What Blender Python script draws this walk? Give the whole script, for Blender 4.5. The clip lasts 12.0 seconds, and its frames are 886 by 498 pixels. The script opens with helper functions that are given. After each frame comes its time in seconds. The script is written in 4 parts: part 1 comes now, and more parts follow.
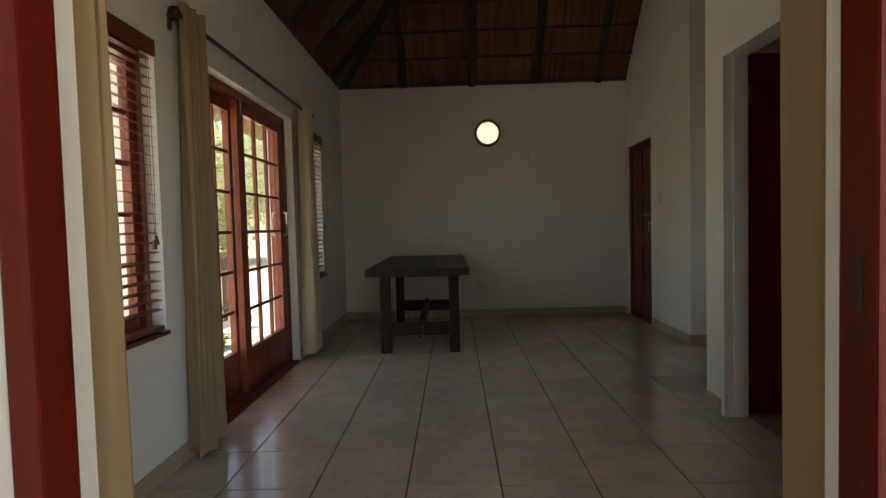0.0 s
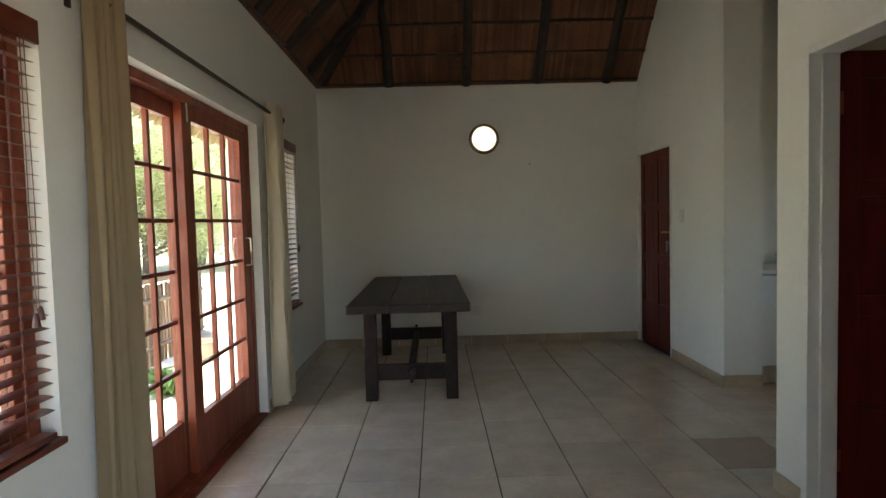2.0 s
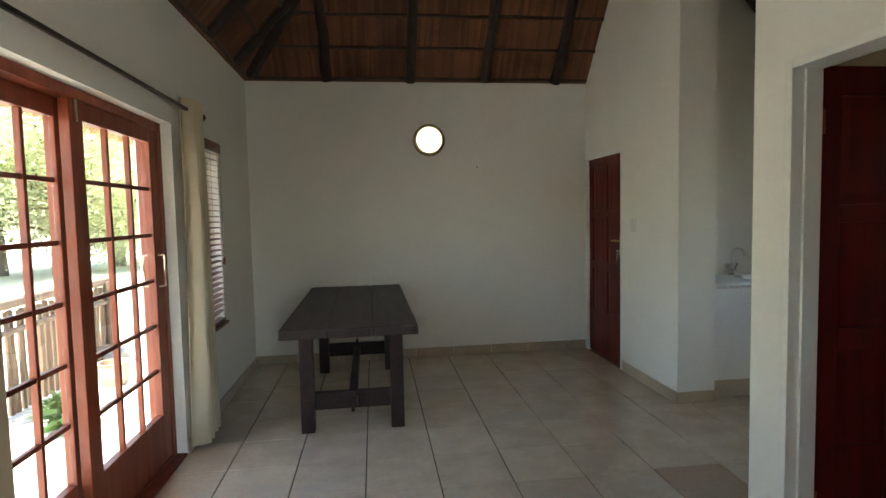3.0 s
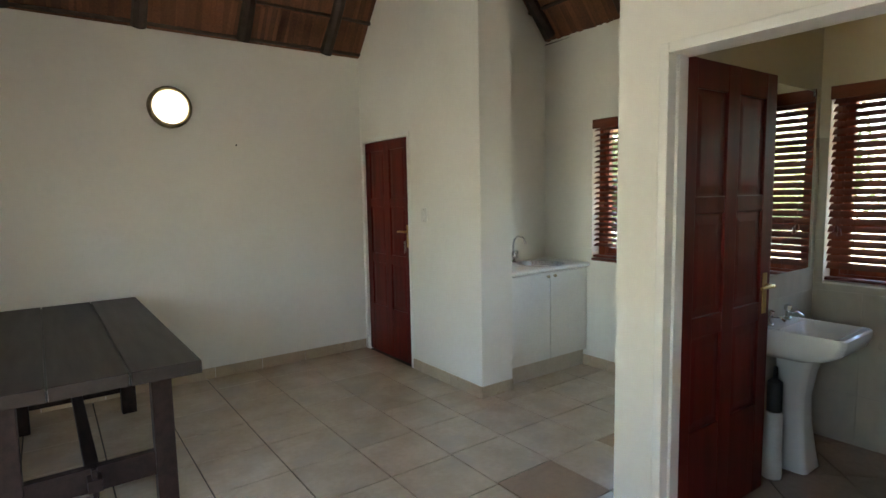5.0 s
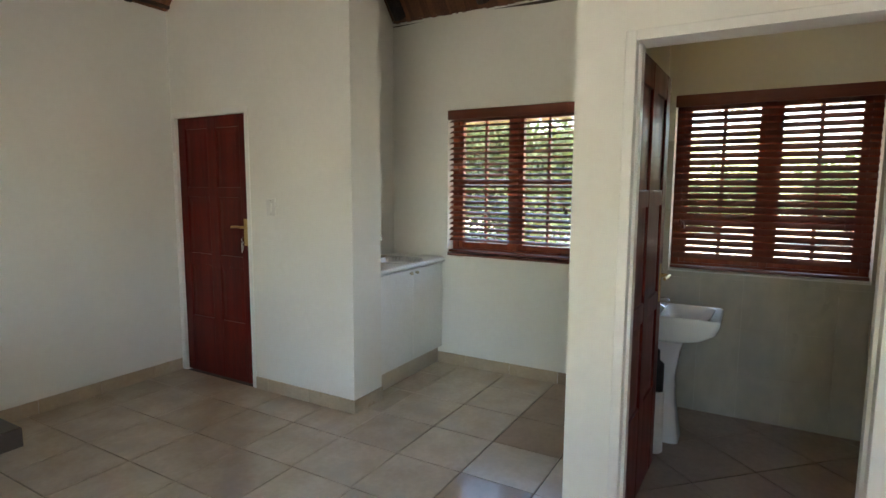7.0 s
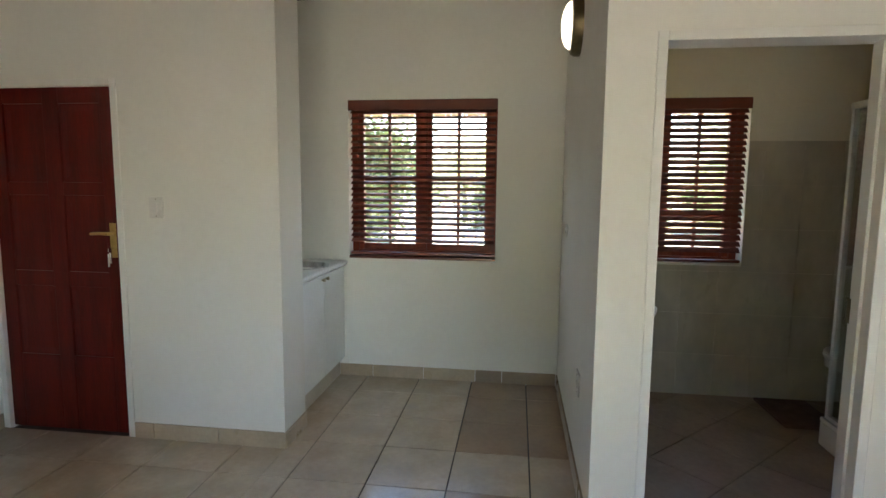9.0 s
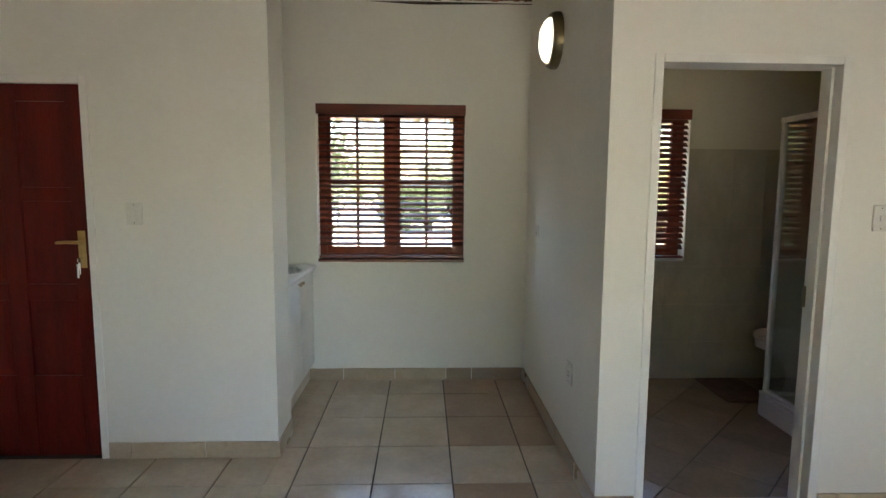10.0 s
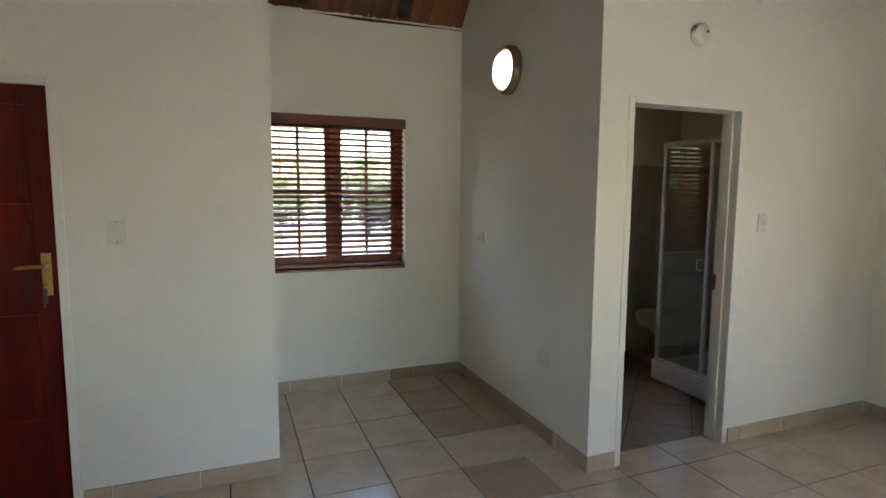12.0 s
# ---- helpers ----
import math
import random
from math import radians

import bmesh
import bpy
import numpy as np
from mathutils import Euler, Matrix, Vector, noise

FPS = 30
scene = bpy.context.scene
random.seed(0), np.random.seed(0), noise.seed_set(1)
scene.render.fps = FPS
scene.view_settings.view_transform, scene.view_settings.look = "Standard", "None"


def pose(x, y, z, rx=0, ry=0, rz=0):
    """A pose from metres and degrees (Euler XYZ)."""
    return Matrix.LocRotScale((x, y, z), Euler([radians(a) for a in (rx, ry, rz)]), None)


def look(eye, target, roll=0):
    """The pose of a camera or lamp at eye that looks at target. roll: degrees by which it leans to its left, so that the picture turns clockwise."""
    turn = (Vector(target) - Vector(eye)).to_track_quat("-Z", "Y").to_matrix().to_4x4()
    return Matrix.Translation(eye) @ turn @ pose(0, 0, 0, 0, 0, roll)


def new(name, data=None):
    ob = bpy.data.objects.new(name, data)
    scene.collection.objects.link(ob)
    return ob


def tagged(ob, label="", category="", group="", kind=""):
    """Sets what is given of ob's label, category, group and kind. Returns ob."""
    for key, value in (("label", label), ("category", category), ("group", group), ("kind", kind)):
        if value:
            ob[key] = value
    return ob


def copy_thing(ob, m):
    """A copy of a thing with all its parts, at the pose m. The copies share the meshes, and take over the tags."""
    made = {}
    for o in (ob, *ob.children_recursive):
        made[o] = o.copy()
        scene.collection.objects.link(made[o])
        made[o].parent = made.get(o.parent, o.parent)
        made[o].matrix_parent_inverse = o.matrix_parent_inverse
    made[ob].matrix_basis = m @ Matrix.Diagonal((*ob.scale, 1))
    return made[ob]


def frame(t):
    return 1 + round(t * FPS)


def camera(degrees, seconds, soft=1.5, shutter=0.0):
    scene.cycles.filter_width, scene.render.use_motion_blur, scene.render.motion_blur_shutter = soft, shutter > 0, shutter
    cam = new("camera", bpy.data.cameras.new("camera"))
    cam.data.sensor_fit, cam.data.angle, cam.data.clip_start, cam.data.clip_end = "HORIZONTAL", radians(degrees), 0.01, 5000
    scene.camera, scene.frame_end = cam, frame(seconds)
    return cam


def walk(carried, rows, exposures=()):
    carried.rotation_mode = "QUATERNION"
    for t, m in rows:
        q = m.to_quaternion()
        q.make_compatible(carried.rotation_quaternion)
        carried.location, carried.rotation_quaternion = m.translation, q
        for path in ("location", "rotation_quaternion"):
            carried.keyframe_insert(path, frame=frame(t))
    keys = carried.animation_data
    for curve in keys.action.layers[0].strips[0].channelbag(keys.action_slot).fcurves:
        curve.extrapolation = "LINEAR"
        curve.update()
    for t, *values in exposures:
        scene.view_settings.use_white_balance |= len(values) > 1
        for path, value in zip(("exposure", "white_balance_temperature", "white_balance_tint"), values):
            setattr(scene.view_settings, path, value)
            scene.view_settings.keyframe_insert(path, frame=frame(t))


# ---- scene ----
cam = camera(78.0, 12.0, soft=1.5)
PATH = [
    (0, (0.665, 0.368, 1.143), (0.623, 2.365, 1.057), -1.5),
    (0.5, (0.669, 0.591, 1.201), (0.632, 2.588, 1.109), -1.5),
    (1, (0.623, 0.757, 1.282), (0.598, 2.755, 1.195), -1.6),
    (1.5, (0.579, 0.933, 1.323), (0.56, 2.93, 1.231), -1.5),
    (2, (0.547, 1.111, 1.357), (0.574, 3.109, 1.26), -1.5),
    (2.5, (0.537, 1.308, 1.409), (0.65, 3.302, 1.307), -1.4),
    (3, (0.514, 1.473, 1.494), (0.764, 3.453, 1.366), -1.2),
    (3.5, (0.468, 1.635, 1.512), (0.942, 3.572, 1.359), -1.0),
    (3.7, (0.481, 1.71, 1.504), (1.048, 3.621, 1.346), -1.0),
    (5.3, (0.184, 2.394, 1.532), (1.465, 3.917, 1.324), -0.5),
    (5.5, (0.162, 2.451, 1.517), (1.507, 3.917, 1.306), 0.0),
    (6, (0.136, 2.642, 1.495), (1.617, 3.969, 1.28), 0.1),
    (6.5, (0.091, 2.862, 1.5), (1.714, 4.011, 1.282), 0.2),
    (7, (0.045, 3.081, 1.511), (1.767, 4.072, 1.284), 0.3),
    (7.2, (0.027, 3.17, 1.51), (1.784, 4.098, 1.279), 0.2),
    (9, (-0.039, 4.057, 1.489), (1.931, 4.322, 1.263), 0.5),
    (9.5, (-0.089, 4.288, 1.492), (1.897, 4.366, 1.27), 0.4),
    (10, (-0.169, 4.524, 1.504), (1.818, 4.454, 1.284), 0.4),
    (10.5, (-0.199, 4.789, 1.517), (1.775, 4.55, 1.298), 0.4),
    (11, (-0.227, 5.039, 1.519), (1.72, 4.636, 1.306), 0.4),
    (11.5, (-0.232, 5.303, 1.543), (1.684, 4.77, 1.333), 0.4),
    (12, (-0.22, 5.564, 1.571), (1.629, 4.833, 1.357), 0.4),
]
walk(cam, [(t, look(eye, target, roll)) for t, eye, target, roll in PATH],
     exposures=[(0, 2.1, 7700, 14), (0.5, 2.3, 7050, 10), (1.5, 2.76, 6950, 9), (2.5, 3.26, 6850, 8), (3.5, 3.64, 6800, 7), (5.5, 4.02, 6900, 10), (9, 3.88, 6900, 12), (12, 3.74, 6800, 12)])

# ---- light ----
SUN_AZ, SUN_EL = radians(212), radians(65)
world = bpy.data.worlds.new("sky")
scene.world = world
world.use_nodes = True
wn = world.node_tree.nodes
wl = world.node_tree.links
sky = wn.new("ShaderNodeTexSky")
sky.sky_type = "NISHITA"
sky.sun_disc = False
sky.sun_elevation, sky.sun_rotation = SUN_EL, SUN_AZ
wn["Background"].inputs["Strength"].default_value = 0.15
wl.new(sky.outputs[0], wn["Background"].inputs["Color"])
sun = new("sun", bpy.data.lights.new("sun", "SUN"))
sun.data.energy, sun.data.angle, sun.data.color = 3.2, radians(0.6), (1.0, 0.95, 0.87)
SUN_WAY = Vector((math.sin(SUN_AZ) * math.cos(SUN_EL), math.cos(SUN_AZ) * math.cos(SUN_EL), math.sin(SUN_EL)))
sun.matrix_world = look(SUN_WAY * 40, (0, 0, 0))


# ---- materials ----
def mat(name, base, rough=0.6, second=None, scale=8.0, stretch=(1, 1, 1), grain=60.0, bump=0.15, amount=0.5, metal=0.0,
        rand=0.0, coat=0.0, spots=None, spot_scale=2.0, translucent=None, rough_var=0.08, island=0.0, spec=0.5):
    """Two scales of noise between base and second, with fine relief; rand varies from object to object, island from piece to piece."""
    m = bpy.data.materials.new(name)
    m.use_nodes = True
    n, l = m.node_tree.nodes, m.node_tree.links
    b = n["Principled BSDF"]
    co = n.new("ShaderNodeTexCoord")
    mp = n.new("ShaderNodeMapping")
    mp.inputs["Scale"].default_value = stretch
    geo = n.new("ShaderNodeNewGeometry")
    l.new(geo.outputs["Position"], mp.inputs["Vector"])
    big = n.new("ShaderNodeTexNoise")
    big.inputs["Scale"].default_value, big.inputs["Detail"].default_value = scale, 4
    fine = n.new("ShaderNodeTexNoise")
    fine.inputs["Scale"].default_value, fine.inputs["Detail"].default_value = grain, 3
    for q in (big, fine):
        l.new(mp.outputs[0], q.inputs["Vector"])
    second = second or tuple(c * 0.85 for c in base)
    add = n.new("ShaderNodeMath")
    add.operation = "MULTIPLY_ADD"
    l.new(fine.outputs["Fac"], add.inputs[0])
    add.inputs[1].default_value = 0.5
    l.new(big.outputs["Fac"], add.inputs[2])
    rng = n.new("ShaderNodeMapRange")
    rng.inputs["From Min"].default_value, rng.inputs["From Max"].default_value = 0.55, 0.95
    rng.inputs["To Max"].default_value = min(1.0, amount * 2)
    l.new(add.outputs[0], rng.inputs["Value"])
    mix = n.new("ShaderNodeMix")
    mix.data_type = "RGBA"
    mix.inputs["A"].default_value, mix.inputs["B"].default_value = (*base, 1), (*second, 1)
    l.new(rng.outputs[0], mix.inputs["Factor"])
    colour = mix.outputs["Result"]
    if spots:
        sp = n.new("ShaderNodeTexNoise")
        sp.inputs["Scale"].default_value, sp.inputs["Detail"].default_value = spot_scale, 5
        l.new(geo.outputs["Position"], sp.inputs["Vector"])
        sr = n.new("ShaderNodeMapRange")
        sr.inputs["From Min"].default_value, sr.inputs["From Max"].default_value = 0.52, 0.72
        l.new(sp.outputs["Fac"], sr.inputs["Value"])
        mx = n.new("ShaderNodeMix")
        mx.data_type = "RGBA"
        l.new(sr.outputs[0], mx.inputs["Factor"])
        l.new(colour, mx.inputs["A"])
        mx.inputs["B"].default_value = (*spots, 1)
        colour = mx.outputs["Result"]
    if rand or island:
        info = n.new("ShaderNodeObjectInfo")
        src = info.outputs["Random"] if rand else geo.outputs["Random Per Island"]
        vr = n.new("ShaderNodeMapRange")
        k = rand or island
        vr.inputs["To Min"].default_value, vr.inputs["To Max"].default_value = 1 - k, 1 + k
        l.new(src, vr.inputs["Value"])
        hs = n.new("ShaderNodeHueSaturation")
        l.new(vr.outputs[0], hs.inputs["Value"])
        l.new(colour, hs.inputs["Color"])
        colour = hs.outputs[0]
    l.new(colour, b.inputs["Base Color"])
    rr = n.new("ShaderNodeMapRange")
    rr.inputs["To Min"].default_value, rr.inputs["To Max"].default_value = max(0.02, rough - rough_var), min(1, rough + rough_var)
    l.new(big.outputs["Fac"], rr.inputs["Value"])
    l.new(rr.outputs[0], b.inputs["Roughness"])
    b.inputs["Metallic"].default_value = metal
    b.inputs["Specular IOR Level"].default_value = spec
    b.inputs["Coat Weight"].default_value = coat
    b.inputs["Coat Roughness"].default_value = 0.15
    if bump:
        bp = n.new("ShaderNodeBump")
        bp.inputs["Strength"].default_value, bp.inputs["Distance"].default_value = bump, 0.004
        l.new(add.outputs[0], bp.inputs["Height"])
        l.new(bp.outputs[0], b.inputs["Normal"])
    if translucent:
        tr = n.new("ShaderNodeBsdfTranslucent")
        tr.inputs["Color"].default_value = (*translucent, 1)
        ms = n.new("ShaderNodeMixShader")
        ms.inputs[0].default_value = 0.5
        l.new(b.outputs[0], ms.inputs[1])
        l.new(tr.outputs[0], ms.inputs[2])
        l.new(ms.outputs[0], n["Material Output"].inputs["Surface"])
    return m


def glow(name, colour, strength):
    m = bpy.data.materials.new(name)
    m.use_nodes = True
    b = m.node_tree.nodes["Principled BSDF"]
    b.inputs["Base Color"].default_value = (0.85, 0.85, 0.8, 1)
    b.inputs["Roughness"].default_value = 0.3
    b.inputs["Emission Color"].default_value = (*colour, 1)
    b.inputs["Emission Strength"].default_value = strength
    return m


def glass(name, tint=(0.96, 0.98, 0.97), gloss=0.07):
    """Thin clear pane: straight transmission and a mirror-like sheen."""
    m = bpy.data.materials.new(name)
    m.use_nodes = True
    n, l = m.node_tree.nodes, m.node_tree.links
    n.remove(n["Principled BSDF"])
    t, g, x = n.new("ShaderNodeBsdfTransparent"), n.new("ShaderNodeBsdfGlossy"), n.new("ShaderNodeMixShader")
    t.inputs["Color"].default_value = (*tint, 1)
    g.inputs["Roughness"].default_value = 0.02
    x.inputs[0].default_value = gloss
    l.new(t.outputs[0], x.inputs[1])
    l.new(g.outputs[0], x.inputs[2])
    l.new(x.outputs[0], n["Material Output"].inputs["Surface"])
    return m


PLASTER = mat("white_plaster", (0.80, 0.778, 0.71), 0.75, (0.76, 0.737, 0.668), 1.6, grain=25, bump=0.02, spots=(0.78, 0.757, 0.688), spot_scale=0.9)
BATH_PLASTER = mat("cream_bathroom_plaster", (0.74, 0.70, 0.58), 0.7, (0.70, 0.66, 0.54), 1.6, grain=35, bump=0.2)
OUT_PLASTER = mat("outside_plaster", (0.80, 0.78, 0.74), 0.85, (0.70, 0.67, 0.62), 2.0, grain=40, bump=0.4)
FRAME_WHITE = mat("white_frame_paint", (0.80, 0.78, 0.73), 0.35, (0.74, 0.72, 0.67), 3, grain=20, bump=0.08)
RED_WOOD = mat("red_varnished_wood", (0.13, 0.012, 0.0068), 0.34, (0.072, 0.0075, 0.0043), 5, (3, 3, 0.35), 45, 0.06, amount=0.5, spec=0.22)
SASH_WOOD = mat("red_brown_sash_wood", (0.25, 0.056, 0.022), 0.40, (0.15, 0.028, 0.012), 5, (3, 3, 0.35), 45, 0.06, coat=0.05, spec=0.32)
BLIND_WOOD = mat("brown_blind_wood", (0.175, 0.046, 0.026), 0.34, (0.11, 0.027, 0.016), 4, (6, 0.5, 6), 40, 0.06, rand=0.10, coat=0.2)
TABLE_WOOD = mat("dark_stained_wood", (0.034, 0.018, 0.014), 0.5, (0.020, 0.011, 0.009), 6, (4, 0.4, 4), 40, 0.15, rough_var=0.10, spec=0.18)
TABLE_TOP = mat("dark_stained_top", (0.032, 0.022, 0.017), 0.40, (0.026, 0.018, 0.014), 6, (4, 0.4, 4), 40, 0.04, rough_var=0.05, spec=0.2)
TILE = mat("beige_floor_tile", (0.60, 0.487, 0.358), 0.205, (0.50, 0.395, 0.283), 5, grain=30, bump=0.03, rand=0.05, spots=(0.49, 0.41, 0.32), spot_scale=3.5, rough_var=0.035, spec=0.9, coat=0.3)
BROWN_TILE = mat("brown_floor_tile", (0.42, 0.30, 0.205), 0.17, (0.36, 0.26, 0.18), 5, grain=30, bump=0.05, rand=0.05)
BATH_TILE = mat("brown_bathroom_tile", (0.33, 0.25, 0.185), 0.2, (0.27, 0.20, 0.15), 4, grain=30, bump=0.05, rand=0.06)
WALL_TILE = mat("marbled_wall_tile", (0.55, 0.50, 0.40), 0.3, (0.43, 0.39, 0.31), 4, (1, 1, 0.5), 14, 0.02, rand=0.015, spots=(0.44, 0.41, 0.34), spot_scale=6)
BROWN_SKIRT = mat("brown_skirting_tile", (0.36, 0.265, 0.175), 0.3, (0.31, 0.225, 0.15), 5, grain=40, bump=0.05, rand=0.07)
GROUT = mat("dark_grout", (0.08, 0.063, 0.05), 0.9, (0.055, 0.044, 0.036), 9, grain=90, bump=0.3)
SKIRT = mat("tan_skirting_tile", (0.50, 0.395, 0.27), 0.3, (0.43, 0.335, 0.225), 5, grain=40, bump=0.05, rand=0.07)
THATCH = mat("brown_thatch", (0.21, 0.086, 0.042), 0.85, (0.10, 0.040, 0.020), 2.2, (1, 1, 1), 70, 0.7, amount=0.55, island=0.35)
THATCH_STRAW = mat("straw_thatch", (0.46, 0.33, 0.16), 0.9, (0.30, 0.20, 0.09), 12, (1, 1, 1), 90, 0.6, island=0.3)
POLE = mat("dark_roof_pole", (0.050, 0.028, 0.019), 0.75, (0.026, 0.015, 0.011), 5, (2, 2, 2), 60, 0.5)
LATH = mat("roof_lath", (0.070, 0.040, 0.026), 0.75, (0.040, 0.022, 0.015), 6, (2, 2, 2), 60, 0.5, island=0.3)
CURTAIN = mat("beige_curtain_cloth", (0.52, 0.40, 0.23), 0.9, (0.45, 0.34, 0.19), 3, grain=300, bump=0.3, translucent=(0.5, 0.37, 0.19))
# Copies of the beige cloth with shade, then daylight, mixed into the colour.
CURTAIN_SHADED = mat("shaded_curtain_cloth", (0.26, 0.185, 0.105), 0.9, (0.22, 0.155, 0.085), 3, grain=300, bump=0.3)
CURTAIN_LIT = mat("lit_curtain_cloth", (0.66, 0.58, 0.42), 0.9, (0.60, 0.52, 0.37), 3, grain=300, bump=0.3, translucent=(0.62, 0.52, 0.36))
ROD = mat("dark_bronze_rod", (0.045, 0.030, 0.022), 0.4, metal=0.5, bump=0.05)
BRONZE = mat("aged_bronze", (0.26, 0.205, 0.115), 0.42, (0.17, 0.135, 0.075), 9, metal=0.8, bump=0.05)
BRASS = mat("brass", (0.60, 0.42, 0.18), 0.3, (0.48, 0.32, 0.13), 20, metal=1.0, bump=0.03)
PALE_BRASS = mat("pale_brass", (0.62, 0.54, 0.42), 0.35, (0.52, 0.44, 0.33), 20, metal=0.9, bump=0.03)
COPPER = mat("copper_hinge", (0.36, 0.15, 0.08), 0.4, (0.22, 0.08, 0.04), 30, metal=0.8, bump=0.05)
CHROME = mat("chrome", (0.72, 0.72, 0.72), 0.12, metal=1.0, bump=0.0)
STEEL = mat("brushed_steel", (0.55, 0.55, 0.54), 0.28, metal=1.0, stretch=(1, 20, 1), grain=60, bump=0.05)
PLINTH = mat("cream_plinth_tile", (0.60, 0.52, 0.40), 0.3, (0.53, 0.45, 0.34), 5, grain=40, bump=0.04)
MELAMINE = mat("white_melamine", (0.83, 0.825, 0.78), 0.4, (0.75, 0.74, 0.69), 2, bump=0.02)
WORKTOP = mat("pale_worktop", (0.76, 0.74, 0.68), 0.3, (0.64, 0.62, 0.56), 60, grain=200, bump=0.03)
CERAMIC = mat("white_ceramic", (0.82, 0.82, 0.80), 0.1, (0.80, 0.80, 0.78), 3, bump=0.0, coat=0.5)
PLASTIC = mat("white_plastic", (0.75, 0.73, 0.67), 0.4, bump=0.0)
KNOB = mat("cream_knob", (0.55, 0.47, 0.30), 0.3, bump=0.0)
BLACK = mat("black_plastic", (0.02, 0.02, 0.02), 0.45, bump=0.0)
ALU = mat("white_aluminium", (0.72, 0.72, 0.70), 0.35, metal=0.2, bump=0.0)
MAT_CLOTH = mat("brown_mat_pile", (0.15, 0.085, 0.06), 0.95, (0.10, 0.055, 0.04), 12, grain=220, bump=0.8)
BARK = mat("grey_bark", (0.16, 0.12, 0.085), 0.9, (0.09, 0.065, 0.045), 6, (1, 1, 0.3), 40, 0.8)
POST_WOOD = mat("weathered_pole_wood", (0.17, 0.115, 0.075), 0.85, (0.10, 0.065, 0.045), 7, (3, 3, 0.4), 50, 0.5, rand=0.2)
LEAF = mat("tree_leaf", (0.33, 0.34, 0.22), 0.5, (0.25, 0.27, 0.15), 0.8, grain=6, bump=0.0, island=0.4, translucent=(0.72, 0.75, 0.42))
# Leaf colour darkened to put shade on trees beyond kitchen and bathroom windows.
SHADED_LEAF = mat("shaded_tree_leaf", (0.07, 0.085, 0.04), 0.5, (0.05, 0.065, 0.03), 0.8, grain=6, bump=0.0, island=0.4, translucent=(0.12, 0.15, 0.05))
SHRUB = mat("shrub_leaf", (0.050, 0.10, 0.030), 0.5, (0.035, 0.07, 0.02), 2, grain=10, bump=0.0, island=0.4, translucent=(0.10, 0.18, 0.04))
PAVING = mat("pale_paving", (0.60, 0.56, 0.50), 0.85, (0.52, 0.48, 0.42), 3, grain=50, bump=0.4, rand=0.06)
SAND = mat("dry_sandy_ground", (0.56, 0.51, 0.41), 0.95, (0.47, 0.42, 0.32), 0.5, grain=9, bump=0.5, spots=(0.33, 0.33, 0.19), spot_scale=0.12)
STONE = mat("grey_stone", (0.28, 0.26, 0.24), 0.85, (0.18, 0.17, 0.16), 9, grain=40, bump=0.6)
TERRACOTTA = mat("terracotta", (0.38, 0.27, 0.20), 0.8, (0.30, 0.20, 0.14), 6, grain=40, bump=0.3)
OPAL = glow("opal_lamp_glass", (1.0, 0.93, 0.72), 0.26)
WARM_OPAL = glow("yellow_lamp_glass", (1.0, 0.66, 0.14), 0.22)
PANE = glass("window_glass")
SHOWER_GLASS = glass("shower_glass", (0.90, 0.93, 0.92), 0.22)
MIRROR = mat("mirror_silver", (0.90, 0.91, 0.90), 0.02, (0.90, 0.91, 0.90), metal=1.0, bump=0.0, rough_var=0.0)


# ---- mesh helpers ----
def mesh(name, bm, material, smooth=False):
    me = bpy.data.meshes.new(name)
    bmesh.ops.recalc_face_normals(bm, faces=bm.faces)
    bm.to_mesh(me)
    bm.free()
    me.materials.append(material)
    if smooth:
        me.shade_smooth()
        me.set_sharp_from_angle(angle=radians(40))
    return me


def part(name, bm, material, parent=None, label="", smooth=False):
    ob = new(name, mesh(name, bm, material, smooth))
    ob.parent = parent
    if label:
        ob["label"] = label
    return ob


def empty(name, x=0, y=0, z=0, rz=0, **tags):
    ob = new(name)
    ob.matrix_basis = pose(x, y, z, 0, 0, rz)
    ob.empty_display_size = 0.05
    return tagged(ob, **tags)


def box(bm, x0, x1, y0, y1, z0, z1, bevel=0.0):
    """Adds a box between the two corners, its edges rounded by bevel."""
    t = bmesh.new() if bevel else bm
    r = bmesh.ops.create_cube(t, size=1.0)
    m = Matrix.Translation(((x0 + x1) / 2, (y0 + y1) / 2, (z0 + z1) / 2)) @ Matrix.Diagonal((abs(x1 - x0), abs(y1 - y0), abs(z1 - z0), 1))
    bmesh.ops.transform(t, matrix=m, verts=r["verts"])
    if bevel:
        bmesh.ops.bevel(t, geom=t.edges[:], offset=bevel, segments=2, profile=0.6, affect="EDGES")
        join(bm, t)
    return bm


def join(bm, t):
    me = bpy.data.meshes.new("tmp")
    t.to_mesh(me)
    t.free()
    bm.from_mesh(me)
    bpy.data.meshes.remove(me)


def boxed(x0, x1, y0, y1, z0, z1, bevel=0.0):
    return box(bmesh.new(), x0, x1, y0, y1, z0, z1, bevel)


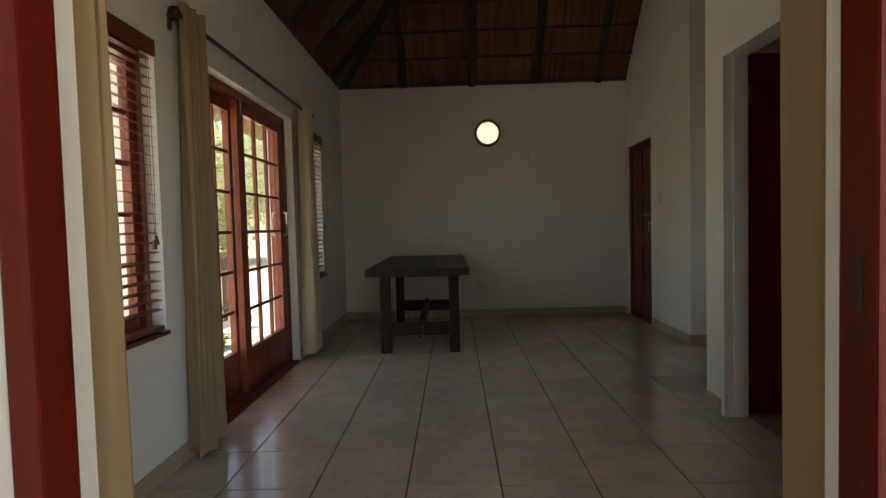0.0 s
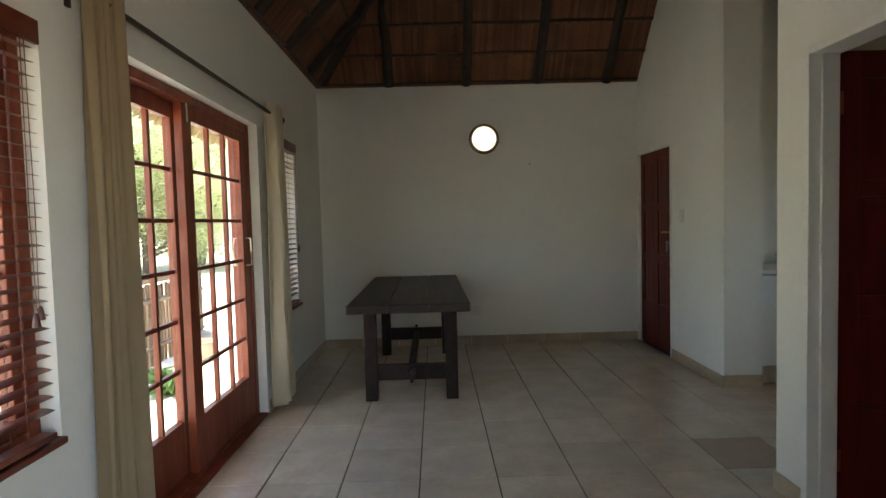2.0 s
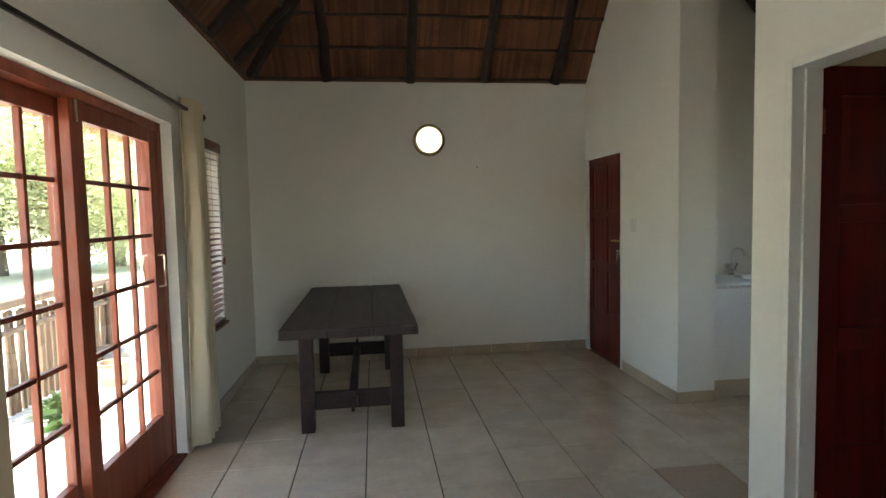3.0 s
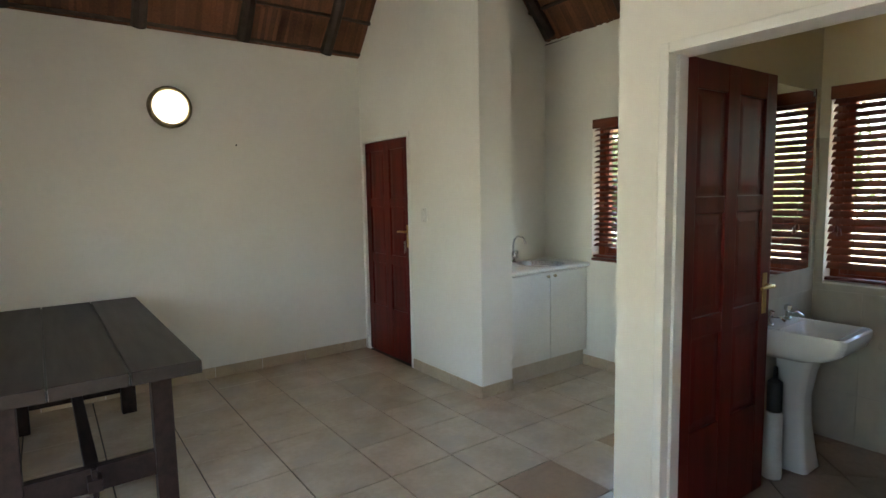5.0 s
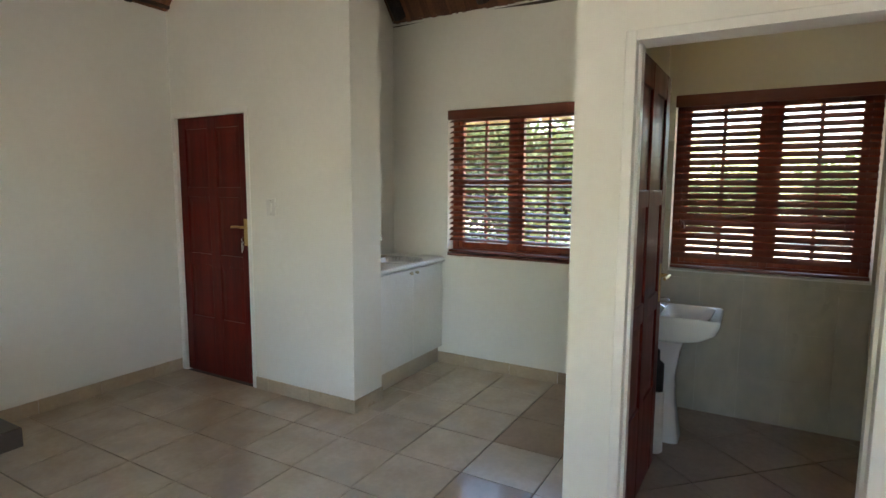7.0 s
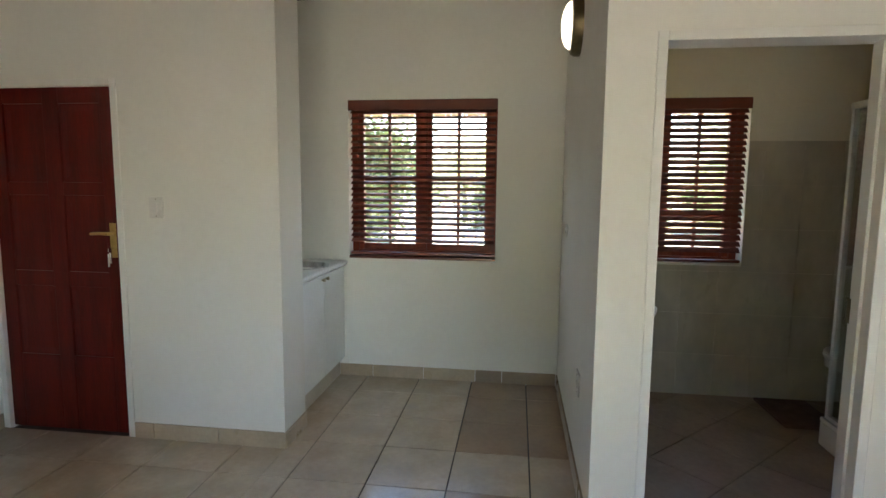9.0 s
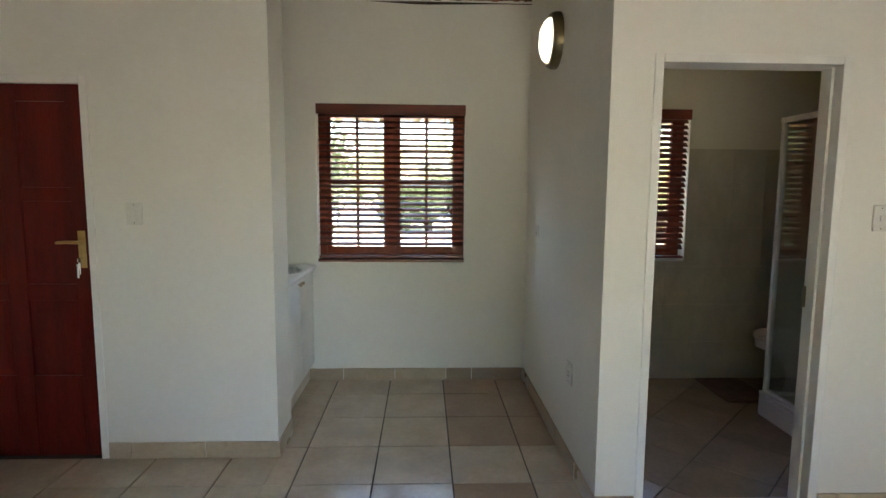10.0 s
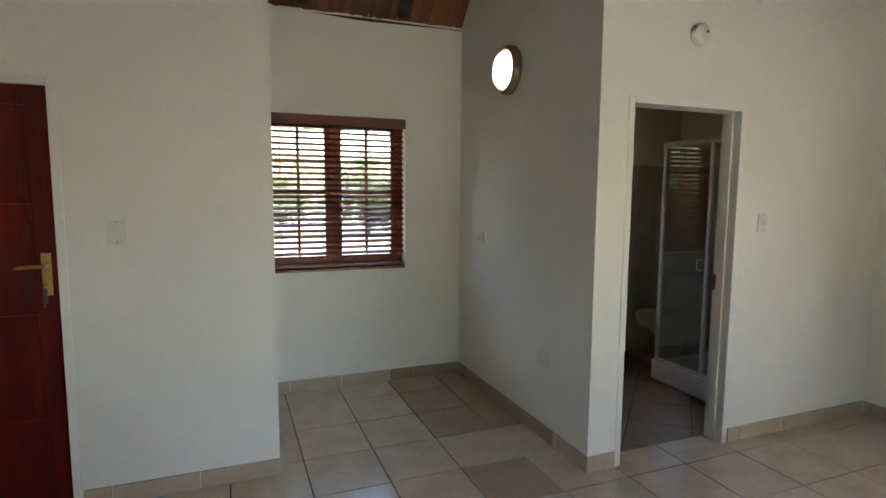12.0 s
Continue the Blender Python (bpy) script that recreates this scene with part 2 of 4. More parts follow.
def tube(bm, pts, radii, seg=10, caps=True):
    """A round bar through the points, with a radius at each."""
    rings = []
    pts = [Vector(p) for p in pts]
    up = Vector((0.13, 0.27, 1)).normalized()
    for i, p in enumerate(pts):
        d = (pts[min(i + 1, len(pts) - 1)] - pts[max(i - 1, 0)]).normalized()
        a = d.cross(up if abs(d.dot(up)) < 0.95 else Vector((1, 0, 0))).normalized()
        b = d.cross(a)
        r = radii if isinstance(radii, (int, float)) else radii[i]
        rings.append([bm.verts.new(p + (a * math.cos(k * math.tau / seg) + b * math.sin(k * math.tau / seg)) * r) for k in range(seg)])
    for u, v in zip(rings, rings[1:]):
        for k in range(seg):
            bm.faces.new((u[k], u[(k + 1) % seg], v[(k + 1) % seg], v[k]))
    if caps:
        bm.faces.new(rings[0])
        bm.faces.new(rings[-1])
    return bm


def lathe(bm, profile, m=Matrix(), seg=32, squash=(1, 1)):
    """Turns (radius, height) pairs about z, then applies m."""
    rings = []
    for r, z in profile:
        if r < 1e-5:
            rings.append([bm.verts.new(m @ Vector((0, 0, z)))])
        else:
            rings.append([bm.verts.new(m @ Vector((r * squash[0] * math.cos(k * math.tau / seg), r * squash[1] * math.sin(k * math.tau / seg), z))) for k in range(seg)])
    for u, v in zip(rings, rings[1:]):
        for k in range(seg):
            q = (k + 1) % seg
            if len(u) == 1 and len(v) > 1:
                bm.faces.new((u[0], v[q], v[k]))
            elif len(v) == 1 and len(u) > 1:
                bm.faces.new((u[k], u[q], v[0]))
            elif len(u) > 1:
                bm.faces.new((u[k], u[q], v[q], v[k]))
    return bm


def prism(bm, outline, m, depth):
    """A flat outline in its own xy plane, drawn out along z by depth, under m."""
    lo = [bm.verts.new(m @ Vector((x, y, 0))) for x, y in outline]
    hi = [bm.verts.new(m @ Vector((x, y, depth))) for x, y in outline]
    bm.faces.new(lo)
    bm.faces.new(hi)
    for k in range(len(lo)):
        q = (k + 1) % len(lo)
        bm.faces.new((lo[k], lo[q], hi[q], hi[k]))
    return bm


# ---- structure ----
XL, XR, YB, YF = -0.70, 4.035, 7.142, 1.36      # inner faces of the outer walls
XD, XB = 2.79, 2.198                            # faces of the door wall and of the bathroom wall
YN, YC, YK = 3.73, 5.335, 5.88                  # niche side, pier corner, back of the sink recess
EAVE, PITCH, THICK = 2.84, 1.12, 0.22
XW = XR + 0.055                                 # line at which the right slope meets eaves height


def roof_z(x, y):
    return EAVE + PITCH * min(x - XL, XW - x, YB - y)


def wall_bm(bm, axis, a, b, c0, c1, top=None, holes=()):
    """A wall along axis from a to b between c0 and c1, its top under the roof unless given; holes are (a0, a1, z0, z1)."""
    mid = (c0 + c1) / 2
    cuts = sorted({a, b, *(v for h in holes for v in h[:2])})
    n = 14 if top is None else 1
    for u, v in zip(cuts, cuts[1:]):
        over = [h for h in holes if h[0] <= u + 1e-6 and h[1] >= v - 1e-6]
        spans = []
        z = -0.3
        for h in sorted(over, key=lambda q: q[2]):
            if h[2] > z:
                spans.append((z, h[2]))
            z = h[3]
        for z0, z1 in spans:
            if axis == "x":
                box(bm, u, v, c0, c1, z0, z1)
            else:
                box(bm, c0, c1, u, v, z0, z1)
        steps = [u + (v - u) * k / n for k in range(n + 1)]
        hs = [top if top is not None else 0.06 + (roof_z(s, mid) if axis == "x" else roof_z(mid, s)) for s in steps]
        outline = [(u, z), *([(v, z)]), *[(s, h) for s, h in zip(reversed(steps), reversed(hs))]]
        if axis == "x":
            prism(bm, outline, Matrix(((1, 0, 0, 0), (0, 0, 1, c0), (0, 1, 0, 0), (0, 0, 0, 1))), c1 - c0)
        else:
            prism(bm, outline, Matrix(((0, 0, 1, c0), (1, 0, 0, 0), (0, 1, 0, 0), (0, 0, 0, 1))), c1 - c0)
    return bm


def wall(name, label, material=PLASTER, rounded=None, **kw):
    bm = wall_bm(bmesh.new(), **kw)
    bmesh.ops.remove_doubles(bm, verts=bm.verts, dist=0.0005)
    if rounded:                                  # a soft trowelled corner at (x, y)
        rx, ry, r = rounded
        es = [e for e in bm.edges if all(abs(v.co.x - rx) < 1e-4 and abs(v.co.y - ry) < 1e-4 for v in e.verts)]
        bmesh.ops.bevel(bm, geom=es, offset=r, segments=6, profile=0.5, affect="EDGES")
    return tagged(part(name, bm, material, smooth=bool(rounded)), label, "wall", kind="structure")


SLIDE = (3.25, 5.05, -0.02, 2.08)
WIN_L = (1.78, 2.90, 0.675, 2.00)
WIN_S = (5.55, 6.05, 0.66, 2.05)
WIN_K = (4.212, 5.335, 0.945, 2.13)
WIN_B = (2.485, 3.595, 0.95, 2.115)
wall("wall_left", "white plastered wall with the glazed sliding door", axis="y", a=YF - 0.24, b=YB + THICK, c0=XL - THICK, c1=XL, top=EAVE + 0.1, holes=(WIN_L, SLIDE, WIN_S))
wall("wall_back", "plain white plastered wall behind the table", axis="x", a=XL, b=XR + THICK, c0=YB, c1=YB + THICK, top=EAVE + 0.1)
wall("wall_outer", "white plastered outer wall with kitchen and bathroom windows", axis="y", a=YF - 0.24, b=YB, c0=XR, c1=XR + THICK, top=EAVE + 0.1, holes=(WIN_B, WIN_K))
wall("wall_front", "white plastered front wall round the entrance", axis="x", a=XL, b=XR, c0=YF - 0.24, c1=YF, holes=((-0.013, 1.329, -0.02, 2.12),))
wall("wall_door", "white plastered wall with a red door", axis="y", a=YC, b=YB, c0=XD, c1=XD + 0.16, holes=((6.27, 7.135, -0.02, 2.065),), rounded=(XD, YC, 0.045))
wall("wall_pier", "white plastered pier beside the sink recess", axis="y", a=YC, b=YK, c0=XD + 0.16, c1=3.095)
wall("wall_recess", "white plastered wall behind the sink", axis="x", a=XD + 0.16, b=XR, c0=YK, c1=YK + 0.12)
wall("wall_bath", "white plastered wall with the bathroom doorway", axis="y", a=YF, b=YN, c0=XB, c1=XB + 0.13, holes=((2.685, 3.54, -0.02, 2.08),), rounded=(XB, YN, 0.018))
wall("wall_niche", "white plastered wall between niche and bathroom", axis="x", a=XB + 0.13, b=XR, c0=YN - 0.075, c1=YN)


# base slab and the ground outside
tagged(part("floor", boxed(XL - 0.2, XR + 0.2, YF - 0.24, YB + 0.2, -0.14, -0.008), GROUT), "beige ceramic tile floor with dark joints", "floor", kind="structure")
floor = bpy.data.objects["floor"]
bm = bmesh.new()
bmesh.ops.create_grid(bm, x_segments=2, y_segments=2, size=400, matrix=Matrix.Translation((0, 0, -0.16)))
tagged(part("ground", bm, SAND), "dry sandy yard with patches of grass", "ground", kind="structure")

# bathroom ceiling
tagged(part("ceiling_bathroom", boxed(XB + 0.13, XR, YF, YN - 0.075, 2.62, 2.66), BATH_PLASTER), "plain cream bathroom ceiling", "ceiling", kind="structure")

# thatched roof: a thick shell over ridge, two long slopes and a hip at the back
OVER = 0.62


def roof_shell():
    bm = bmesh.new()
    xm = (XL + XW) / 2
    h = (XW - XL) / 2
    # y0: unseen front overhang, added to keep sun and sky off the entrance.
    e, y0 = OVER, YF - 3.2
    pts = [(XL - e, y0, EAVE - e * PITCH), (xm, y0, EAVE + h * PITCH), (XW + e, y0, EAVE - e * PITCH),
           (XL - e, YB + e, EAVE - e * PITCH), (xm, YB - h, EAVE + h * PITCH), (XW + e, YB + e, EAVE - e * PITCH)]
    lo = [bm.verts.new(p) for p in pts]
    hi = [bm.verts.new((x, y, z + 0.38)) for x, y, z in pts]
    for f in ((0, 1, 4, 3), (1, 2, 5, 4), (3, 4, 5)):
        bm.faces.new([lo[k] for k in f])
        bm.faces.new([hi[k] for k in f])
    for a, b in ((0, 1), (1, 2), (2, 5), (5, 3), (3, 0)):
        bm.faces.new((lo[a], lo[b], hi[b], hi[a]))
    return bm


ceiling = tagged(part("ceiling", roof_shell(), THATCH), "dark brown thatched ceiling on timber poles", "ceiling", kind="structure")

# roof poles: one object a pole
def roof_pole(a, b, r0=0.055, r1=0.045):
    a, b = Vector(a), Vector(b)
    n = 7
    pts = [a.lerp(b, k / n) + Vector((random.uniform(-1, 1), random.uniform(-1, 1), random.uniform(-1, 1))) * 0.012 for k in range(n + 1)]
    return part("rafter", tube(bmesh.new(), pts, [r0 + (r1 - r0) * k / n + random.uniform(-0.004, 0.004) for k in range(n + 1)], 8), POLE, ceiling, smooth=True)


XM, HALF = (XL + XW) / 2, (XW - XL) / 2
DROP = 0.035                                     # poles hang below the thatch
def under(x, y, d=DROP):
    return (x, y, roof_z(x, y) - d)


for k in range(-1, 8):                           # long slopes, left and right
    y = 6.55 - 0.77 * k
    if y > YB or y < YF - 0.2:
        continue
    reach = min(HALF, YB - y) - 0.04
    roof_pole(under(XL + 0.04, y), under(XL + reach, y))
    if y < 5.2 or reach > XR - XD - 0.2:
        roof_pole(under(XR - 0.04, y), under(XR - reach, y))
for x in (0.09, 0.92, 1.70, 2.45):               # hip end
    reach = min(x - XL, XR - x, HALF) - 0.04
    roof_pole(under(x, YB - 0.04), under(x, YB - reach))
roof_pole((XL + 0.08, YB - 0.08, EAVE + 0.06), (XM, YB - HALF, EAVE + PITCH * HALF - 0.12), 0.075, 0.06)
roof_pole((XR - 0.08, YB - 0.08, EAVE + 0.06), (XM, YB - HALF, EAVE + PITCH * HALF - 0.12), 0.075, 0.06)


def lath_rows():
    """Split laths along every slope and the bundles of thatch stalks between them, in one mesh."""
    bm = bmesh.new()
    for k in range(0, 10):
        s = 0.04 + 0.215 * k
        if s > HALF - 0.05:
            break
        z = EAVE + PITCH * s - 0.022
        wob = lambda: random.uniform(-0.008, 0.008)
        for a, b in (((XL + s, YB - s, z), (XW - s, YB - s, z)), ((XL + s, YF, z), (XL + s, YB - s, z)), ((XW - s, YF, z), (XW - s, YB - s, z))):
            a, b = Vector(a), Vector(b)
            n = 9
            tube(bm, [a.lerp(b, q / n) + Vector((wob(), wob(), wob())) for q in range(n + 1)], 0.016, 6)
    return bm


part("lath", lath_rows(), LATH, ceiling, smooth=True)


def stalks():
    """Bundles of thatch stalks lying down the slopes, seen between the laths."""
    bm = bmesh.new()
    rnd = random.Random(4)
    for k in range(0, 9):
        s0, s1 = 0.02 + 0.215 * k, 0.02 + 0.215 * (k + 1)
        for face in range(3):
            lo, hi = (XL + s0, XW - s0) if face == 0 else (YF, YB - s0)
            u = lo
            while u < hi:
                w = rnd.uniform(0.018, 0.05)
                d = rnd.uniform(0.002, 0.014)
                sk = rnd.uniform(-0.02, 0.02)
                q = []
                for s, uu in ((s0, u), (s0, u + w), (s1 + 0.03, u + w + sk), (s1 + 0.03, u + sk)):
                    zz = EAVE + PITCH * s - d - (0.012 if s == s0 else 0)
                    q.append((uu, YB - s, zz) if face == 0 else ((XL + s, uu, zz) if face == 1 else (XW - s, uu, zz)))
                bm.faces.new([bm.verts.new(p) for p in q])
                u += w * 0.9
    return bm


tagged(part("thatch_stalks", stalks(), THATCH, ceiling), kind="stuff")


def eave_fringe():
    """Combed straw under the overhang and its trimmed ends at the eaves, in overlapping courses."""
    bm = bmesh.new()
    rnd = random.Random(9)
    for side, xw, xe in ((-1, XL - THICK, XL - OVER), (1, XR + THICK, XW + OVER)):
        courses = 7
        for row in range(courses):
            f0, f1 = row / courses, (row + 1.35) / courses
            y = YF - 2.8
            while y < YB + 0.5:
                w = rnd.uniform(0.006, 0.016)
                x0, x1 = xw + (xe - xw) * f0, xw + (xe - xw) * min(f1, 1.06) + side * rnd.uniform(0, 0.02)
                e0, e1 = abs(x0 - (XL if side < 0 else XW)), abs(x1 - (XL if side < 0 else XW))
                d = 0.006 + 0.010 * (courses - row) / courses
                z0, z1 = EAVE - PITCH * e0 - d, EAVE - PITCH * e1 - d - rnd.uniform(0.004, 0.022)
                t = rnd.uniform(-0.012, 0.012)
                bm.faces.new([bm.verts.new(p) for p in ((x0, y, z0), (x0, y + w, z0), (x1, y + w + t, z1), (x1, y + t, z1))])
                y += w * 0.5
    return bm


tagged(part("straw_fringe", eave_fringe(), THATCH_STRAW, ceiling, "straw-coloured cut thatch ends"), kind="stuff")

# ---- doors ----
def panel_door(name, w, h, label, keys=False, hz=1.05):
    """A six-panel door leaf in its own space: hinge at x 0, face towards -y and +y, standing on z 0."""
    d = empty(name, label=label, category="door")
    T = 0.04
    st = 0.10
    rails = [(0, 0.46), (0.88, 0.97), (1.415, 1.49), (1.935, h)]
    for x0, x1 in ((0, st), (w / 2 - st / 2, w / 2 + st / 2), (w - st, w)):
        part("stile", boxed(x0, x1, -T / 2, T / 2, 0, h, 0.004), RED_WOOD, d)
    for z0, z1 in rails:
        for x0, x1 in ((st, w / 2 - st / 2), (w / 2 + st / 2, w - st)):
            part("rail", boxed(x0, x1, -T / 2 + 0.001, T / 2 - 0.001, z0, z1, 0.004), RED_WOOD, d)
    for (_, z0), (z1, _) in zip(rails, rails[1:]):
        for x0, x1 in ((st, w / 2 - st / 2), (w / 2 + st / 2, w - st)):
            bm = boxed(x0, x1, -T / 2 + 0.013, T / 2 - 0.013, z0, z1)
            for sgn in (-1, 1):
                y0 = sgn * (T / 2 - 0.013)
                y1 = sgn * (T / 2 - 0.0095)
                o = [(x0 + 0.012, z0 + 0.012), (x1 - 0.012, z0 + 0.012), (x1 - 0.012, z1 - 0.012), (x0 + 0.012, z1 - 0.012)]
                i = [(x0 + 0.045, z0 + 0.045), (x1 - 0.045, z0 + 0.045), (x1 - 0.045, z1 - 0.045), (x0 + 0.045, z1 - 0.045)]
                vo = [bm.verts.new((x, y0, z)) for x, z in o]
                vi = [bm.verts.new((x, y1, z)) for x, z in i]
                bm.faces.new(vi)
                for k in range(4):
                    bm.faces.new((vo[k], vo[(k + 1) % 4], vi[(k + 1) % 4], vi[k]))
            part("panel", bm, RED_WOOD, d)
    for sgn in (-1, 1):
        y = sgn * T / 2
        plate = part("lock_plate", boxed(w - 0.075, w - 0.035, min(y, y + sgn * 0.004), max(y, y + sgn * 0.004), hz - 0.14, hz + 0.06, 0.0015), BRASS, d, "brass lock plate")
        bm = bmesh.new()
        tube(bm, [(w - 0.055, y, hz), (w - 0.055, y + sgn * 0.045, hz)], 0.010, 10)
        tube(bm, [(w - 0.050, y + sgn * 0.043, hz), (w - 0.11, y + sgn * 0.046, hz + 0.002), (w - 0.165, y + sgn * 0.042, hz - 0.002)], [0.010, 0.009, 0.008], 10)
        part("lever", bm, BRASS, plate, smooth=True)
        if keys and sgn == keys:
            zk = hz - 0.085
            bm = bmesh.new()
            tube(bm, [(w - 0.055, y, zk), (w - 0.055, y + sgn * 0.03, zk)], 0.003, 6)
            lathe(bm, [(0.002, -0.002), (0.014, -0.002), (0.014, 0.002), (0.002, 0.002)], pose(w - 0.055, y + sgn * 0.034, zk - 0.01, 0, 90), 12)
            box(bm, w - 0.060, w - 0.050, y + sgn * 0.03, y + sgn * 0.034, zk - 0.085, zk - 0.02)
            box(bm, w - 0.070, w - 0.058, y + sgn * 0.034, y + sgn * 0.037, zk - 0.105, zk - 0.03)
            part("key", bm, CHROME, plate, "hanging steel keys")
    return d


def hinge(parent, x, y, z):
    bm = bmesh.new()
    tube(bm, [(x, y, z - 0.05), (x, y, z + 0.05)], 0.007, 10)
    box(bm, x + 0.002, x + 0.032, y + 0.003, y + 0.006, z - 0.05, z + 0.05)
    for k in (-0.03, 0.0, 0.03):
        lathe(bm, [(0.0, 0.002), (0.004, 0.001), (0.004, 0)], pose(x + 0.02, y + 0.002, z + k, 90), 8)
    return part("hinge", bm, COPPER, parent, "coppery butt hinge", smooth=True)


# room door, shut, in the door wall
d = panel_door("room_door", 0.815, 2.03, "closed red varnished six-panel door with brass handle and keys", keys=-1, hz=1.20)
d.matrix_basis = pose(XD + 0.045, 7.115, 0.006, 0, 0, -90)
# bathroom door, open at a right angle into the bathroom
d = panel_door("bathroom_door", 0.775, 2.055, "open red varnished six-panel bathroom door with brass handle")
d.matrix_basis = pose(2.338, 3.543, 0.008, 0, 0, -1.3)
for z in (0.22, 1.83):
    hinge(d, -0.010, -0.026, z)


def steel_frame(name, label, y0, y1, z1, x0, x1, face=0.035):
    """A pressed door frame round an opening in a wall between x0 and x1: jambs, head, and a rebate."""
    f = empty(name, label=label, category="door frame", kind="structure")
    lip = 0.005
    for ya, yb, nm in ((y0 - 0.004, y0 + face, "jamb"), (y1 - face, y1 + 0.004, "jamb")):
        bm = boxed(x0 - lip, x1 + lip, ya, yb, -0.01, z1 + 0.004, 0.004)
        mid = (ya + yb) / 2
        s = 1 if nm and ya < (y0 + y1) / 2 else -1
        yy = yb if s > 0 else ya
        box(bm, x0 + 0.05, x1 + lip - 0.03, min(yy, yy + s * 0.012), max(yy, yy + s * 0.012), -0.01, z1 - face)
        part(nm, bm, FRAME_WHITE, f)
    part("head", boxed(x0 - lip, x1 + lip, y0 + face, y1 - face, z1 - face, z1 + 0.004, 0.004), FRAME_WHITE, f)
    return f


steel_frame("door_frame_bath", "white painted steel door frame of the bathroom", 2.685, 3.54, 2.08, XB, XB + 0.13)
steel_frame("door_frame_room", "white painted steel frame round the red door", 6.27, 7.135, 2.065, XD, XD + 0.16, 0.036)
part("strike_plate", boxed(XB + 0.10, XB + 0.122, 2.7325, 2.7345, 0.96, 1.06, 0.0005), BRONZE, bpy.data.objects["door_frame_bath"], "brass strike plate")


# ---- windows ----
def glazed_leaf(name, parent, x, y0, y1, z0, z1, cols, rows, stile=0.06, bottom=0.09, bar=0.022, depth=0.045, top=None):
    """A sash with stiles, rails, glazing bars and single panes, in the plane x."""
    g = part(name, bmesh_frame(x, y0, y1, z0, z1, stile, bottom, depth, top), SASH_WOOD, parent)
    a0, a1, b0, b1 = y0 + stile, y1 - stile, z0 + bottom, z1 - (top or stile)
    for c in range(1, cols):
        y = a0 + (a1 - a0) * c / cols
        part("glazing_bar", boxed(x - 0.014, x + 0.014, y - bar / 2, y + bar / 2, b0, b1, 0.003), SASH_WOOD, g)
    for r in range(1, rows):
        z = b0 + (b1 - b0) * r / rows
        part("glazing_bar", boxed(x - 0.011, x + 0.011, a0, a1, z - bar / 2, z + bar / 2, 0.003), SASH_WOOD, g)
    for c in range(cols):
        for r in range(rows):
            u0, u1 = a0 + (a1 - a0) * c / cols, a0 + (a1 - a0) * (c + 1) / cols
            w0, w1 = b0 + (b1 - b0) * r / rows, b0 + (b1 - b0) * (r + 1) / rows
            p = part("pane", boxed(x - 0.002, x + 0.002, u0, u1, w0, w1), PANE, g)
            p.visible_shadow = False
    return g


def bmesh_frame(x, y0, y1, z0, z1, side, bottom, depth, top=None):
    bm = bmesh.new()
    top = top or side
    box(bm, x - depth / 2, x + depth / 2, y0, y0 + side, z0, z1, 0.004)
    box(bm, x - depth / 2, x + depth / 2, y1 - side, y1, z0, z1, 0.004)
    box(bm, x - depth / 2 + 0.0015, x + depth / 2 - 0.0015, y0 + side, y1 - side, z0, z0 + bottom, 0.004)
    box(bm, x - depth / 2 + 0.0015, x + depth / 2 - 0.0015, y0 + side, y1 - side, z1 - top, z1, 0.004)
    return bm


def window(name, x, hole, leaves, cols, rows, label):
    y0, y1, z0, z1 = hole
    w = empty(name, label=label, category="window", kind="structure")
    part("window_frame", bmesh_frame(x, y0, y1, z0, z1, 0.05, 0.05, 0.07), SASH_WOOD, w)
    a0, a1 = y0 + 0.05, y1 - 0.05
    mw = 0.05 if leaves > 1 else 0
    if leaves > 1:
        part("mullion", boxed(x - 0.033, x + 0.033, (a0 + a1) / 2 - mw / 2, (a0 + a1) / 2 + mw / 2, z0 + 0.05, z1 - 0.05, 0.004), SASH_WOOD, w)
    lw = (a1 - a0 - mw) / leaves
    for k in range(leaves):
        s = a0 + k * (lw + mw)
        glazed_leaf("sash", w, x, s, s + lw, z0 + 0.05, z1 - 0.05, cols, rows, 0.04, 0.05)
    return w


window("window_1", XL - 0.10, WIN_L, 2, 2, 5, "red-brown timber casement window with small panes")
window("window_2", XL - 0.13, WIN_S, 1, 2, 4, "narrow red-brown timber window behind a blind")
window("window_3", XR + 0.13, WIN_K, 2, 2, 4, "red-brown timber kitchen window with small panes")
window("window_4", XR + 0.13, WIN_B, 2, 2, 4, "red-brown timber bathroom window with small panes")

# sliding door
s = empty("sliding_door", label="red-brown timber sliding door with eighteen-pane leaves", category="sliding door", kind="structure")
xs = XL - 0.107
part("door_frame", bmesh_frame(xs - 0.02, SLIDE[0], SLIDE[1], -0.01, SLIDE[3], 0.05, 0.04, 0.13), SASH_WOOD, s)
mid = 4.095
glazed_leaf("door_leaf", s, xs - 0.045, SLIDE[0] + 0.05, mid + 0.05, 0.03, SLIDE[3] - 0.05, 3, 6, 0.11, 0.29, top=0.085)
leaf = glazed_leaf("door_leaf", s, xs + 0.012, mid - 0.05, SLIDE[1] - 0.05, 0.03, SLIDE[3] - 0.05, 3, 6, 0.11, 0.29, top=0.085)
